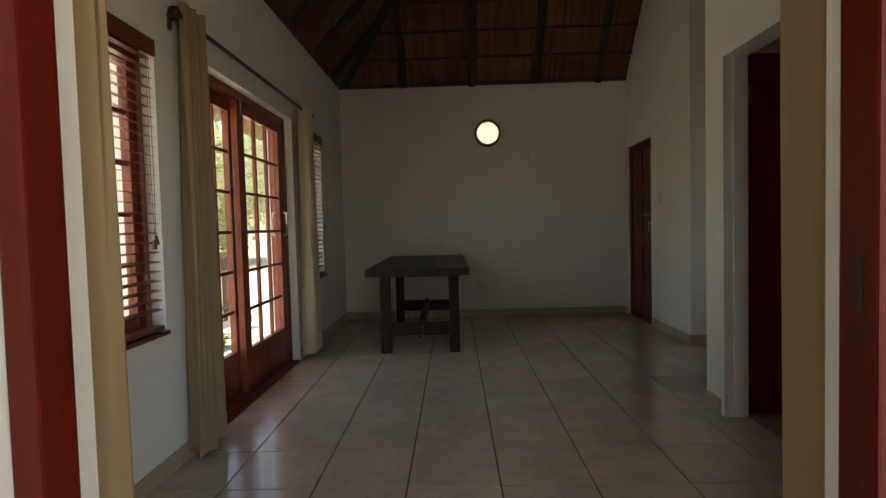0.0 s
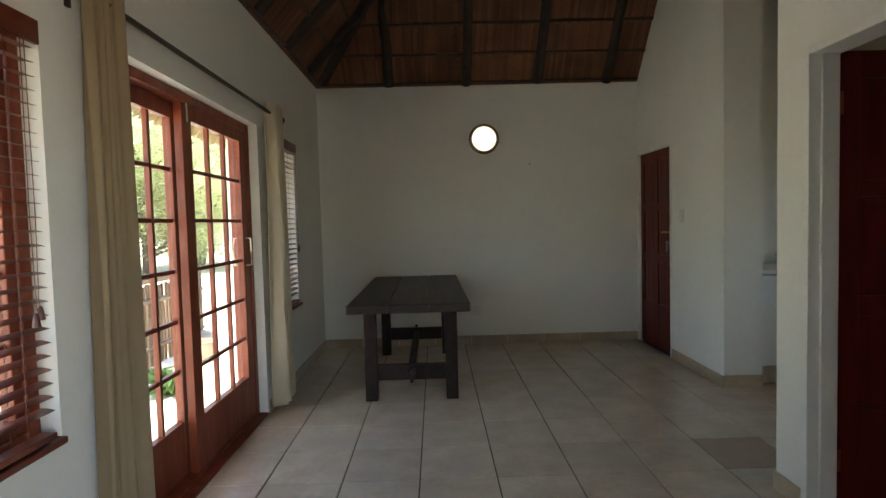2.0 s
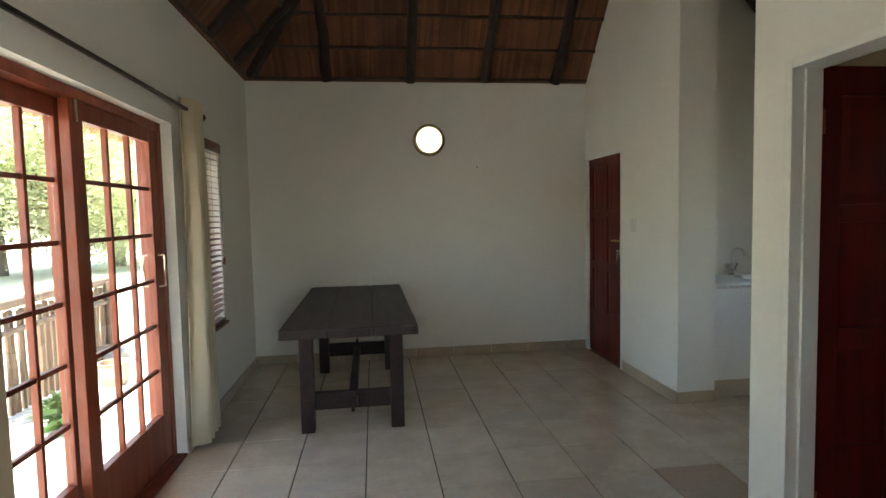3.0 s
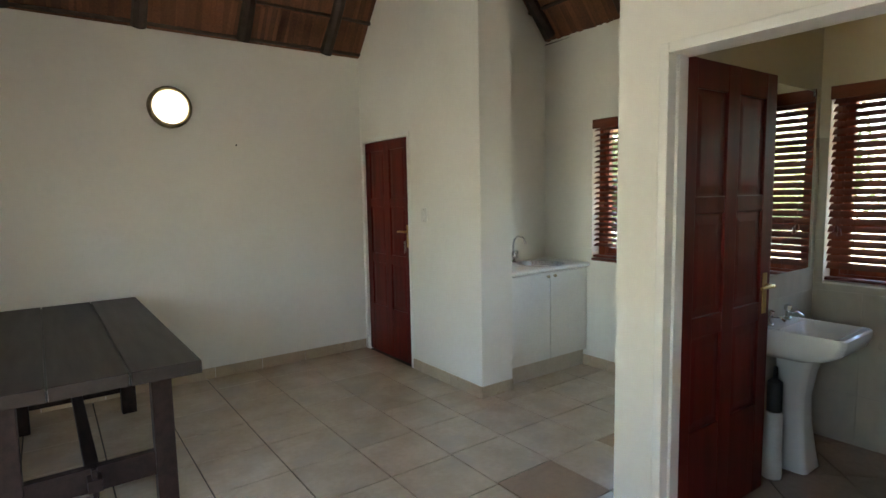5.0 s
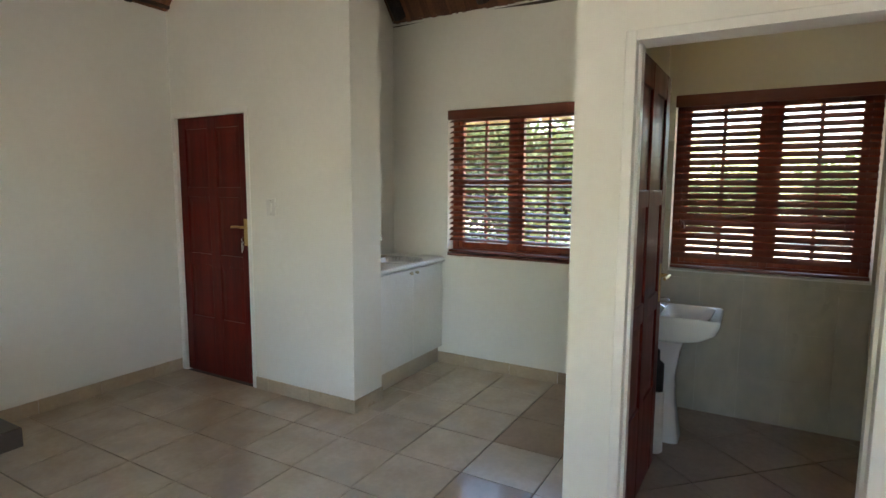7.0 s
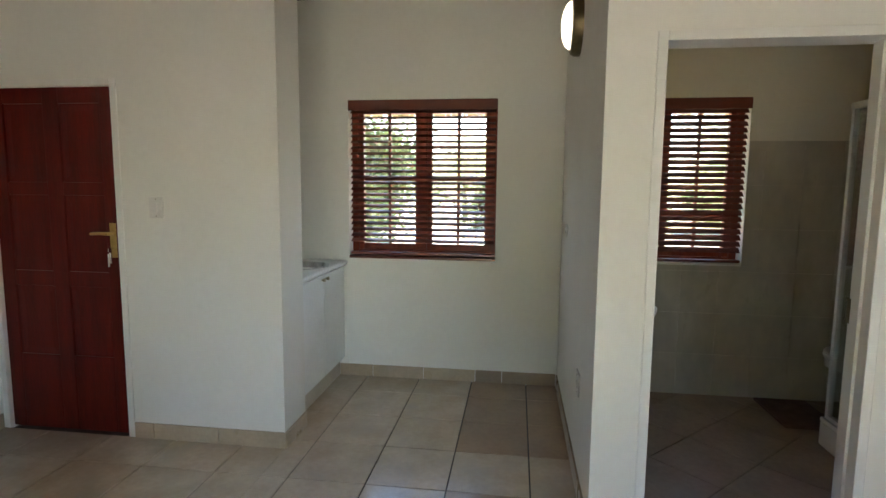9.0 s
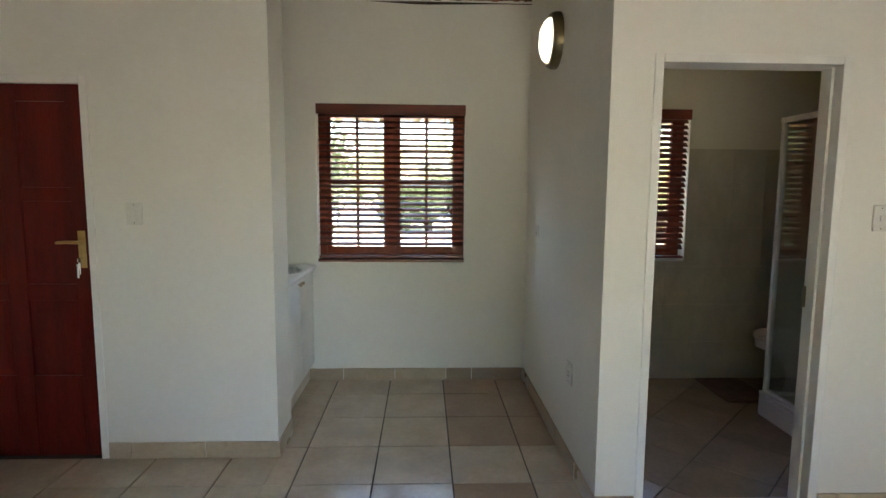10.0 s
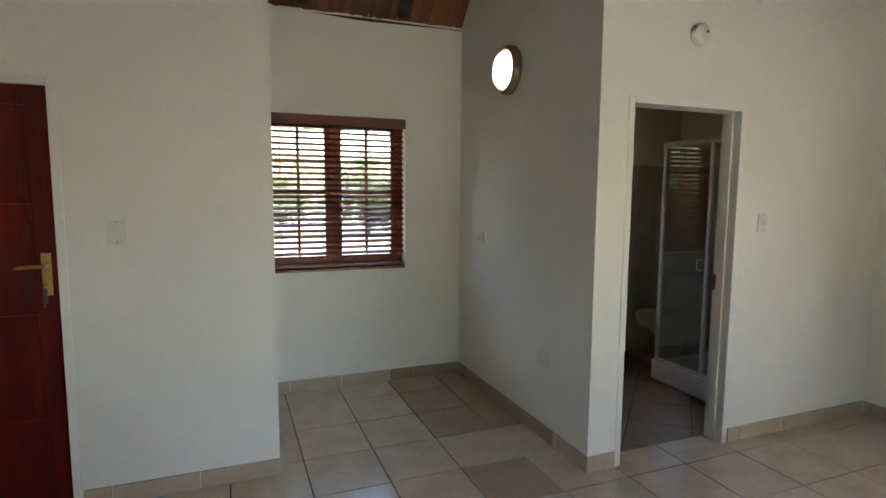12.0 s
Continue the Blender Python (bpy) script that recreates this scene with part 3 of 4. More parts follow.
for sgn, xx in ((1, xs + 0.035), (-1, xs - 0.012)):
    bm = bmesh.new()
    yh = SLIDE[1] - 0.05 - 0.065
    tube(bm, [(xx, yh, 1.095), (xx + sgn * 0.035, yh, 1.098), (xx + sgn * 0.038, yh, 1.19), (xx + sgn * 0.035, yh, 1.282), (xx, yh, 1.285)], 0.007, 8)
    part("pull_handle", bm, PALE_BRASS, leaf, "pale brass pull handle", smooth=True)
part("bolt", boxed(xs + 0.036, xs + 0.046, mid - 0.02, mid + 0.0, 1.93, 2.03, 0.002), CHROME, leaf, "steel bolt")
tagged(part("door_sill", boxed(XL - 0.2, XL + 0.0, SLIDE[0], SLIDE[1], -0.013, 0.012, 0.004), SASH_WOOD), "red-brown timber sill of the sliding door", "sill", kind="structure")


# ---- blinds ----
def slat_mesh(length, width):
    bm = bmesh.new()
    prof = [(-width / 2, 0), (-width / 4, 0.0022), (0, 0.003), (width / 4, 0.0022), (width / 2, 0), (width / 4, -0.0006), (0, 0.0002), (-width / 4, -0.0006)]
    prism(bm, prof, Matrix(((1, 0, 0, 0), (0, 0, 1, -length / 2), (0, 1, 0, 0), (0, 0, 0, 1))), length)
    return mesh("slat", bm, BLIND_WOOD)


def blind(x, inward, y0, y1, z0, z1, tilt, label, pitch=0.044, cords=(0.12, 0.88), pull=None):
    """A venetian blind at x; inward is the side of the room, +1 or -1."""
    b = empty("venetian_blind", x, (y0 + y1) / 2, z1, label=label, category="blind")
    L = y1 - y0
    me = slat_mesh(L - 0.012, 0.050)
    part("valance", boxed(0.02 * inward, 0.036 * inward, -L / 2 - 0.006, L / 2 + 0.006, -0.075, 0.0, 0.003), BLIND_WOOD, b)
    part("head_rail", boxed(-0.025, 0.02 * inward + 0.0, -L / 2, L / 2, -0.045, -0.004) if inward > 0 else boxed(-0.02, 0.025, -L / 2, L / 2, -0.045, -0.004), BLIND_WOOD, b)
    n = int((z1 - z0 - 0.11) / pitch)
    for k in range(n):
        o = new("slat", me)
        o.parent = b
        o.matrix_basis = pose(random.uniform(-0.0008, 0.0008), 0, -0.085 - pitch * k, 0, tilt * inward + random.uniform(-1.2, 1.2), 0)
    zb = z0 - z1
    part("bottom_rail", boxed(-0.026, 0.026, -L / 2 + 0.004, L / 2 - 0.004, zb, zb + 0.02, 0.004), BLIND_WOOD, b)
    for c in cords:
        y = -L / 2 + L * c
        bm = bmesh.new()
        for dx in (-0.026, 0.026):
            tube(bm, [(dx, y, -0.05), (dx, y, zb + 0.01)], 0.0012, 5)
        part("ladder_cord", bm, BLIND_WOOD, b)
    for c in pull or ():
        y = -L / 2 + L * c[0]
        bm = bmesh.new()
        for q in (-0.008, 0.008):
            tube(bm, [(0.04 * inward, y + q, -0.07), (0.04 * inward, y + q * 1.5, -0.6), (0.04 * inward, y + q * 0.6, c[1] + 0.03)], 0.0015, 5)
        t = part("pull_cord", bm, BLIND_WOOD, b)
        for q in (-0.010, 0.010):
            part("tassel", lathe(bmesh.new(), [(0.0, 0.045), (0.006, 0.04), (0.011, 0.012), (0.012, 0.0), (0.0, -0.002)], pose(0.04 * inward, y + q, c[1] + q - 0.01), 10), BLIND_WOOD, t, "turned wooden tassel", smooth=True)
    return b


blind(XL - 0.012, 1, WIN_L[0] + 0.004, WIN_L[1] - 0.034, WIN_L[2] + 0.022, WIN_L[3] + 0.02, 9, "open brown wooden venetian blind in the window", pull=((0.93, -0.93), (0.30, -1.0)))
blind(XL - 0.012, 1, WIN_S[0] + 0.004, WIN_S[1] - 0.004, WIN_S[2] + 0.022, WIN_S[3] + 0.03, 12, "brown wooden venetian blind beside the curtain", pull=((0.9, -0.93),))
blind(XR + 0.03, -1, WIN_K[0] + 0.006, WIN_K[1] - 0.006, WIN_K[2] + 0.022, WIN_K[3] - 0.002, 28, "half-open brown wooden blind in the kitchen window", cords=(0.13, 0.87), pull=((0.10, -0.80),))
blind(XR + 0.012, -1, WIN_B[0] + 0.006, WIN_B[1] - 0.006, WIN_B[2] + 0.022, WIN_B[3] - 0.002, 45, "half-open brown wooden blind in the bathroom window", cords=(0.13, 0.87), pull=((0.94, -0.85),))
for nm, x0, x1, hole, m_ in (("window_sill", XL - 0.10, XL + 0.022, WIN_L, BLIND_WOOD), ("window_sill", XL - 0.10, XL + 0.035, WIN_S, BLIND_WOOD),
                             ("window_sill", XR - 0.006, XR + 0.10, WIN_K, BLIND_WOOD), ("window_sill", XR - 0.010, XR + 0.10, WIN_B, FRAME_WHITE)):
    tagged(part(nm, boxed(x0, x1, hole[0] + 0.001, hole[1] - 0.001, hole[2] - 0.008, hole[2] + 0.014, 0.004), m_), "narrow sill under the window blind", "window sill", kind="structure")


# ---- curtains ----
def curtain(x, y, w, z0, z1, label, along="y", folds=5, depth=0.045, flare=1.25, material=CURTAIN, seed=1):
    """A gathered curtain of width w hanging from z1 to z0, pleated along one axis."""
    rnd = random.Random(seed)
    ph = [rnd.uniform(0, 6.28) for _ in range(4)]
    bm = bmesh.new()
    nu, nv = 70, 26
    th = 0.004
    sheets = []
    for side in (0, 1):
        rows = []
        for j in range(nv + 1):
            v = j / nv
            k = 1 + (flare - 1) * v ** 1.5
            row = []
            for i in range(nu + 1):
                u = i / nu
                a = depth * (0.75 + 0.35 * v) * math.sin(u * folds * math.tau + ph[0] + 0.5 * math.sin(v * 2.2 + ph[1]))
                a += 0.014 * math.sin(u * folds * 2.1 * math.tau + ph[2] + v * 2)
                s = (u - 0.5) * w * k + 0.012 * math.sin(v * 3 + ph[3] + u * 7)
                p = (a + side * th, s, z1 + (z0 - z1) * v + (0.012 * math.sin(u * 13 + ph[1]) if j == nv else 0))
                row.append(bm.verts.new((x + p[0], y + p[1], p[2]) if along == "y" else (x + p[1], y + p[0], p[2])))
            rows.append(row)
        sheets.append(rows)
        for j in range(nv):
            for i in range(nu):
                bm.faces.new((rows[j][i], rows[j][i + 1], rows[j + 1][i + 1], rows[j + 1][i]))
    for j in range(nv):
        for i in (0, nu):
            bm.faces.new((sheets[0][j][i], sheets[0][j + 1][i], sheets[1][j + 1][i], sheets[1][j][i]))
    for i in range(nu):
        for j in (0, nv):
            bm.faces.new((sheets[0][j][i], sheets[0][j][i + 1], sheets[1][j][i + 1], sheets[1][j][i]))
    c = tagged(part("curtain", bm, material, smooth=True), label, "curtain")
    return c


def curtain_rail(a, b, label, wall_dir):
    """A round rod with ball ends on two brackets; wall_dir points to the wall."""
    r = empty("curtain_rod", *a, label=label, category="curtain rod")
    d = Vector(b) - Vector(a)
    part("rod", tube(bmesh.new(), [(0, 0, 0), d], 0.0125, 12), ROD, r, smooth=True)
    for p in (Vector((0, 0, 0)), d):
        part("finial", lathe(bmesh.new(), [(0, -0.03), (0.018, -0.024), (0.03, 0), (0.024, 0.018), (0, 0.03)], Matrix.Translation(p), 14), ROD, r, smooth=True)
    for k in (0.035, 0.965):
        p = d * k
        bm = bmesh.new()
        tube(bm, [p, p + Vector(wall_dir) * 0.072], 0.008, 8)
        tube(bm, [p + Vector(wall_dir) * 0.070 + Vector((0, 0, -0.05)), p + Vector(wall_dir) * 0.070 + Vector((0, 0, 0.03))], 0.012, 8)
        part("bracket", bm, ROD, r, smooth=True)
    return r


RODX = XL + 0.075
curtain_rail((RODX, 2.96, 2.18), (RODX, 5.42, 2.18), "dark bronze curtain rod with ball ends", (-1, 0, 0))
# Door pair in one cloth: near one coloured as shaded, far one as lit.
curtain(RODX, 3.13, 0.24, 0.04, 2.25, "gathered beige curtain beside the sliding door, darkened as in shade", material=CURTAIN_SHADED, folds=3, depth=0.042, flare=1.25, seed=2)
curtain(RODX, 5.20, 0.26, 0.06, 2.25, "gathered beige curtain beside the sliding door, lightened as if daylit", folds=4, depth=0.05, flare=1.4, material=CURTAIN_LIT, seed=5)
RODY = YF + 0.068
curtain_rail((-0.32, RODY, 2.26), (1.66, RODY, 2.26), "dark bronze curtain rod over the entrance", (0, -1, 0))
curtain(-0.145, RODY, 0.24, 0.05, 2.32, "gathered beige curtain beside the entrance", along="x", folds=3, depth=0.04, flare=1.15, seed=7)
curtain(1.452, RODY, 0.24, 0.05, 2.32, "gathered beige curtain beside the entrance", along="x", folds=3, depth=0.04, flare=1.15, seed=8)

# entrance frame
e = empty("entrance_frame", label="red varnished timber frame of the entrance", category="door frame", kind="structure")
for x0, x1 in ((-0.012, 0.034), (1.275, 1.328)):
    part("jamb", boxed(x0, x1, 1.165, 1.25, -0.02, 2.12, 0.006), RED_WOOD, e)
part("head", boxed(0.034, 1.275, 1.165, 1.25, 2.02, 2.12, 0.006), RED_WOOD, e)
part("lock_keeper", boxed(1.2725, 1.2745, 1.195, 1.22, 1.0, 1.08, 0.0005), ROD, e, "steel lock keeper")
tagged(part("threshold", boxed(-0.012, 1.328, 1.16, 1.36, -0.013, 0.006, 0.003), TILE), "beige tile threshold", "threshold", kind="structure")


# ---- table ----
def table():
    t = empty("dining_table", 0.342, 4.965, 0, rz=0.55, label="heavy dark-stained plank table with trestle legs", category="table")
    W, L, H, th = 0.89, 2.12, 0.782, 0.062
    x0 = -W / 2
    for k in range(3):
        a = x0 + W * k / 3 + 0.006
        part("tabletop_plank", boxed(a - 0.002, a + W / 3 - 0.010, 0.0, L, H - th, H - random.uniform(0, 0.002), 0.005), TABLE_TOP, t)
    # A black strip in each plank gap puts in the groove's shade.
    for k in (1, 2):
        xg = x0 + W * k / 3
        part("groove_shade", boxed(xg - 0.0038, xg + 0.0038, 0.012, L - 0.012, H - th + 0.002, H - 0.014), BLACK, t)
    for y0 in (0.285, L - 0.375):
        for s in (-1, 1):
            xa = s * 0.310
            part("leg", boxed(xa - 0.046, xa + 0.046, y0, y0 + 0.09, 0, H - th - 0.03, 0.006), TABLE_WOOD, t)
        part("cleat", boxed(-0.39, 0.39, y0 - 0.012, y0 + 0.102, H - th - 0.03, H - th, 0.004), TABLE_WOOD, t)
        part("end_rail", boxed(-0.264, 0.264, y0 + 0.02, y0 + 0.07, 0.155, 0.275, 0.005), TABLE_WOOD, t)
    part("stretcher", boxed(-0.03, 0.03, 0.225, L - 0.225, 0.185, 0.245, 0.005), TABLE_WOOD, t)
    for y in (0.255, L - 0.255):
        part("wedge", boxed(-0.012, 0.012, y - 0.014, y + 0.014, 0.15, 0.29, 0.003), TABLE_WOOD, t)
    return t


table()


# ---- lamps ----
def bulkhead(m, label, lit=None):
    """A round wall lamp; its back is the plane z 0 of m, its dome towards +z."""
    l = new("wall_lamp")
    l.matrix_basis = m
    tagged(l, label, "wall lamp", "round wall lamps")
    part("ring", lathe(bmesh.new(), [(0.120, 0.0), (0.163, 0.0), (0.163, 0.03), (0.152, 0.052), (0.136, 0.058), (0.130, 0.05), (0.128, 0.02), (0.120, 0.0)], Matrix(), 48), BRONZE, l, "aged bronze ring", smooth=True)
    part("diffuser", lathe(bmesh.new(), [(0.130, 0.040), (0.126, 0.062), (0.110, 0.082), (0.075, 0.098), (0.035, 0.105), (0.0, 0.107)], Matrix(), 48), lit or OPAL, l, "lit opal glass dome", smooth=True)
    return l


bulkhead(pose(1.105, YB, 2.253, 90), "lit round opal wall lamp with bronze ring")
bulkhead(pose(3.19, YN, 2.385, -90), "lit round opal wall lamp with bronze ring")
bulkhead(pose(3.30, YN - 0.079, 2.45, 90), "lit round yellowish wall lamp above the mirror", WARM_OPAL)


# ---- kitchen ----
def cabinet():
    c = empty("sink_cabinet", 3.10, 5.374, 0, label="white two-door sink cabinet on a tiled plinth", category="cabinet")
    W, D = XR - 3.10 - 0.004, YK - 5.374 - 0.004
    part("body", boxed(0.002, W, 0.020, D, 0.145, 0.880), MELAMINE, c)
    part("plinth", boxed(0.002, W, 0.045, 0.09, 0, 0.143, 0.002), PLINTH, c, "cream tile plinth")
    half = (W - 0.026) / 2
    for k in range(2):
        a = 0.012 + k * (half + 0.003)
        dr = part("door", boxed(a, a + half - 0.002, 0.0, 0.018, 0.150, 0.872, 0.003), MELAMINE, c)
        xk = a + half - 0.04 if k == 0 else a + 0.036
        part("knob", lathe(bmesh.new(), [(0.0, 0.028), (0.010, 0.027), (0.014, 0.020), (0.012, 0.013), (0.006, 0.009), (0.007, 0.0)], pose(xk, 0.0, 0.845, 90), 16), KNOB, dr, "small cream knob", smooth=True)
    return c


cabinet()


def worktop():
    """A laminate worktop with a rounded nose and a round hole for the sink."""
    bm = bmesh.new()
    x0, x1, y0, y1 = 3.098, XR - 0.003, 5.350, YK - 0.003
    cx, cy, r = 3.67, 5.585, 0.186
    z0, z1 = 0.882, 0.918
    n = 48
    rim, out = [], []
    for k in range(n):
        a = k * math.tau / n
        dx, dy = math.cos(a), math.sin(a)
        t = min(((x1 - cx) / dx if dx > 1e-6 else (x0 - cx) / dx if dx < -1e-6 else 1e9), ((y1 - cy) / dy if dy > 1e-6 else (y0 + 0.016 - cy) / dy if dy < -1e-6 else 1e9))
        rim.append((cx + r * dx, cy + r * dy))
        out.append((cx + t * dx, cy + t * dy))
    vt = [bm.verts.new((x, y, z1)) for x, y in rim]
    vo = [bm.verts.new((x, y, z1)) for x, y in out]
    vb = [bm.verts.new((x, y, z0)) for x, y in rim]
    for k in range(n):
        q = (k + 1) % n
        bm.faces.new((vt[k], vt[q], vo[q], vo[k]))
        bm.faces.new((vt[k], vt[q], vb[q], vb[k]))
    for xa, ya in ((x1, y1), (x1, y0 + 0.016), (x0, y0 + 0.016), (x0, y1)):
        near = sorted(vo, key=lambda v: (v.co.x - xa) ** 2 + (v.co.y - ya) ** 2)[:2]
        if (near[0].co - Vector((xa, ya, z1))).length > 1e-4:
            bm.faces.new((near[0], near[1], bm.verts.new((xa, ya, z1))))
    nose = [(0.016 - 0.016 * math.sin(k * math.pi / 8), (z0 + z1) / 2 + (z1 - z0) / 2 * math.cos(k * math.pi / 8)) for k in range(9)]
    prism(bm, [(y0 + a, z) for a, z in nose], Matrix(((0, 0, 1, x0), (1, 0, 0, 0), (0, 1, 0, 0), (0, 0, 0, 1))), x1 - x0)
    return tagged(part("worktop", bm, WORKTOP), "pale laminate worktop with a round sink cut-out", "worktop")


worktop()
sk = empty("sink", 3.67, 5.585, 0.918, label="round stainless steel sink bowl let into the worktop", category="sink")
part("bowl", lathe(bmesh.new(), [(0.205, 0.001), (0.204, 0.005), (0.186, 0.004), (0.179, -0.004), (0.170, -0.09), (0.14, -0.135), (0.03, -0.145), (0.0, -0.145)], Matrix(), 48), STEEL, sk, smooth=True)
part("drain", lathe(bmesh.new(), [(0.0, -0.138), (0.022, -0.139), (0.03, -0.144)], Matrix(), 20), CHROME, sk, smooth=True)
tp = empty("kitchen_tap", 3.55, 5.80, 0.918, rz=25, label="chrome swan-neck kitchen mixer tap", category="tap")
bm = lathe(bmesh.new(), [(0.026, 0), (0.026, 0.012), (0.018, 0.02), (0.016, 0.06), (0.0, 0.062)], Matrix(), 16)
box(bm, -0.07, 0.07, -0.016, 0.016, 0.03, 0.055, 0.008)
part("tap_body", bm, CHROME, tp, smooth=True)
part("spout", tube(bmesh.new(), [(0, 0, 0.055), (0, 0, 0.16), (0, -0.01, 0.205), (0, -0.045, 0.235), (0, -0.085, 0.225), (0, -0.11, 0.185), (0, -0.115, 0.165)], 0.009, 10), CHROME, tp, smooth=True)
for sx in (-1, 1):
    k = part("tap_handle", lathe(bmesh.new(), [(0.010, 0), (0.012, 0.02), (0.022, 0.026), (0.022, 0.05), (0.010, 0.056), (0, 0.057)], pose(sx * 0.06, 0, 0.05), 8), CHROME, tp, smooth=True)


# ---- switches, sockets, detector ----
def plate(m, w, h, label, kind, rockers=1, holes=False):
    """A wall plate; its back is the plane z 0 of m."""
    p = new("light_switch" if kind == "switch" else "socket")
    p.matrix_basis = m
    tagged(p, label, "light switch" if kind == "switch" else "socket")
    part("cover", boxed(-w / 2, w / 2, -h / 2, h / 2, 0, 0.009, 0.003), PLASTIC, p)
    for k in range(rockers):
        y = (k - (rockers - 1) / 2) * 0.03
        part("rocker", boxed(-0.008, 0.008, y - 0.011, y + 0.011, 0.0085, 0.014, 0.002), PLASTIC, p)
    if holes:
        for a, b in ((0, 0.018), (-0.011, -0.004), (0.011, -0.004)):
            part("pin_hole", lathe(bmesh.new(), [(0, 0.0096), (0.004, 0.0096), (0.004, 0.008)], Matrix.Translation((a, b - 0.012, 0)), 10), BLACK, p)
    for y in (-h / 2 + 0.012, h / 2 - 0.012):
        part("screw", lathe(bmesh.new(), [(0, 0.0105), (0.003, 0.01), (0.003, 0.008)], Matrix.Translation((0, y, 0)), 8), BRONZE, p)
    return p


def facing(x, y, z, way):
    """A pose on a wall: local z out of the wall, local y up."""
    n = Vector(way)
    up = Vector((0, 0, 1))
    r = up.cross(n)
    return Matrix(((r.x, up.x, n.x, x), (r.y, up.y, n.y, y), (r.z, up.z, n.z, z), (0, 0, 0, 1)))


plate(facing(XD, 6.056, 1.36, (-1, 0, 0)), 0.085, 0.118, "white plastic light switch beside the red door", "switch", 2)
plate(facing(XB, 2.495, 1.385, (-1, 0, 0)), 0.07, 0.115, "white plastic light switch beside the bathroom doorway", "switch", 1)
plate(facing(2.685, YN, 0.515, (0, 1, 0)), 0.11, 0.115, "white plastic wall socket low on the niche wall", "socket", 1, True)
plate(facing(3.62, YN, 1.215, (0, 1, 0)), 0.11, 0.075, "white plastic wall socket high on the niche wall", "socket", 1, True)
plate(facing(0.98, YB, 0.37, (0, -1, 0)), 0.11, 0.11, "white plastic wall socket behind the table", "socket", 1, True)
sd = new("smoke_detector")
sd.matrix_basis = facing(XB, 3.085, 2.44, (-1, 0, 0))
tagged(sd, "round white plastic smoke detector above the bathroom doorway", "smoke detector")
part("base", lathe(bmesh.new(), [(0.0, 0), (0.062, 0), (0.062, 0.012), (0.058, 0.014)], Matrix(), 32), PLASTIC, sd, smooth=True)
part("cap", lathe(bmesh.new(), [(0.056, 0.014), (0.055, 0.034), (0.045, 0.044), (0.02, 0.047), (0, 0.047)], Matrix(), 32), PLASTIC, sd, smooth=True)
part("test_button", lathe(bmesh.new(), [(0.007, 0.046), (0.007, 0.049), (0, 0.0495)], Matrix.Translation((0.018, 0.01, 0)), 12), BLACK, sd)
tagged(part("wall_nail", lathe(bmesh.new(), [(0, 0.025), (0.007, 0.023), (0.007, 0.018), (0.003, 0.016), (0.003, -0.004)], facing(1.60, YB, 1.975, (0, -1, 0)), 10), BLACK), "small dark nail in the white wall", "nail")

# ---- bathroom ----
BX = XB + 0.13
BY = YN - 0.075


def basin():
    b = empty("pedestal_basin", 3.455, BY, 0, label="white ceramic pedestal basin with two taps", category="basin")
    # squarish bowl: rounded rectangles stacked
    def ring(bm, hw, y0, y1, z, r, n=6):
        pts = []
        for cx, cy, a0 in ((hw - r, y1 + r, -90), (hw - r, y0 - r, 0), (-hw + r, y0 - r, 90), (-hw + r, y1 + r, 180)):
            for k in range(n + 1):
                a = radians(a0 + 90 * k / n)
                pts.append(bm.verts.new((cx + r * math.cos(a), cy + r * math.sin(a), z)))
        return pts
    bm = bmesh.new()
    rings = [ring(bm, 0.12, -0.02, -0.25, 0.63, 0.05), ring(bm, 0.17, -0.01, -0.35, 0.665, 0.05), ring(bm, 0.192, -0.002, -0.415, 0.71, 0.04), ring(bm, 0.200, -0.002, -0.435, 0.765, 0.03),
             ring(bm, 0.200, -0.002, -0.435, 0.79, 0.03), ring(bm, 0.198, -0.006, -0.425, 0.797, 0.03), ring(bm, 0.19, -0.12, -0.39, 0.792, 0.05), ring(bm, 0.17, -0.13, -0.37, 0.75, 0.06), ring(bm, 0.10, -0.18, -0.31, 0.685, 0.05)]
    for u, v in zip(rings, rings[1:]):
        for k in range(len(u)):
            q = (k + 1) % len(u)
            bm.faces.new((u[k], u[q], v[q], v[k]))
    bm.faces.new(rings[0])
    bm.faces.new(rings[-1])
    part("bowl", bm, CERAMIC, b, smooth=True)
    bm = bmesh.new()
    rings = [ring(bm, w, -0.06, -0.06 - d, z, 0.035) for w, d, z in ((0.105, 0.18, 0.0), (0.098, 0.17, 0.06), (0.078, 0.145, 0.25), (0.074, 0.14, 0.40), (0.088, 0.16, 0.54), (0.11, 0.19, 0.65))]
    for u, v in zip(rings, rings[1:]):
        for k in range(len(u)):
            q = (k + 1) % len(u)
            bm.faces.new((u[k], u[q], v[q], v[k]))
    bm.faces.new(rings[0])
    bmesh.ops.translate(bm, verts=bm.verts, vec=(0.055, 0, 0))
    part("pedestal", bm, CERAMIC, b, smooth=True)
    for sx in (-0.11, 0.11):
        bm = lathe(bmesh.new(), [(0.02, 0), (0.02, 0.008), (0.013, 0.015), (0.013, 0.05), (0.02, 0.055), (0.022, 0.078), (0.012, 0.085), (0, 0.086)], pose(sx, -0.06, 0.795), 12)
        tube(bm, [(sx, -0.06, 0.833), (sx, -0.11, 0.843), (sx, -0.135, 0.827)], 0.009, 8)
        part("tap", bm, CHROME, b, "chrome pillar tap", smooth=True)
    part("drain", lathe(bmesh.new(), [(0, 0.69), (0.02, 0.689), (0.024, 0.686)], Matrix.Translation((0, -0.25, 0)), 16), CHROME, b)
    return b


basin()
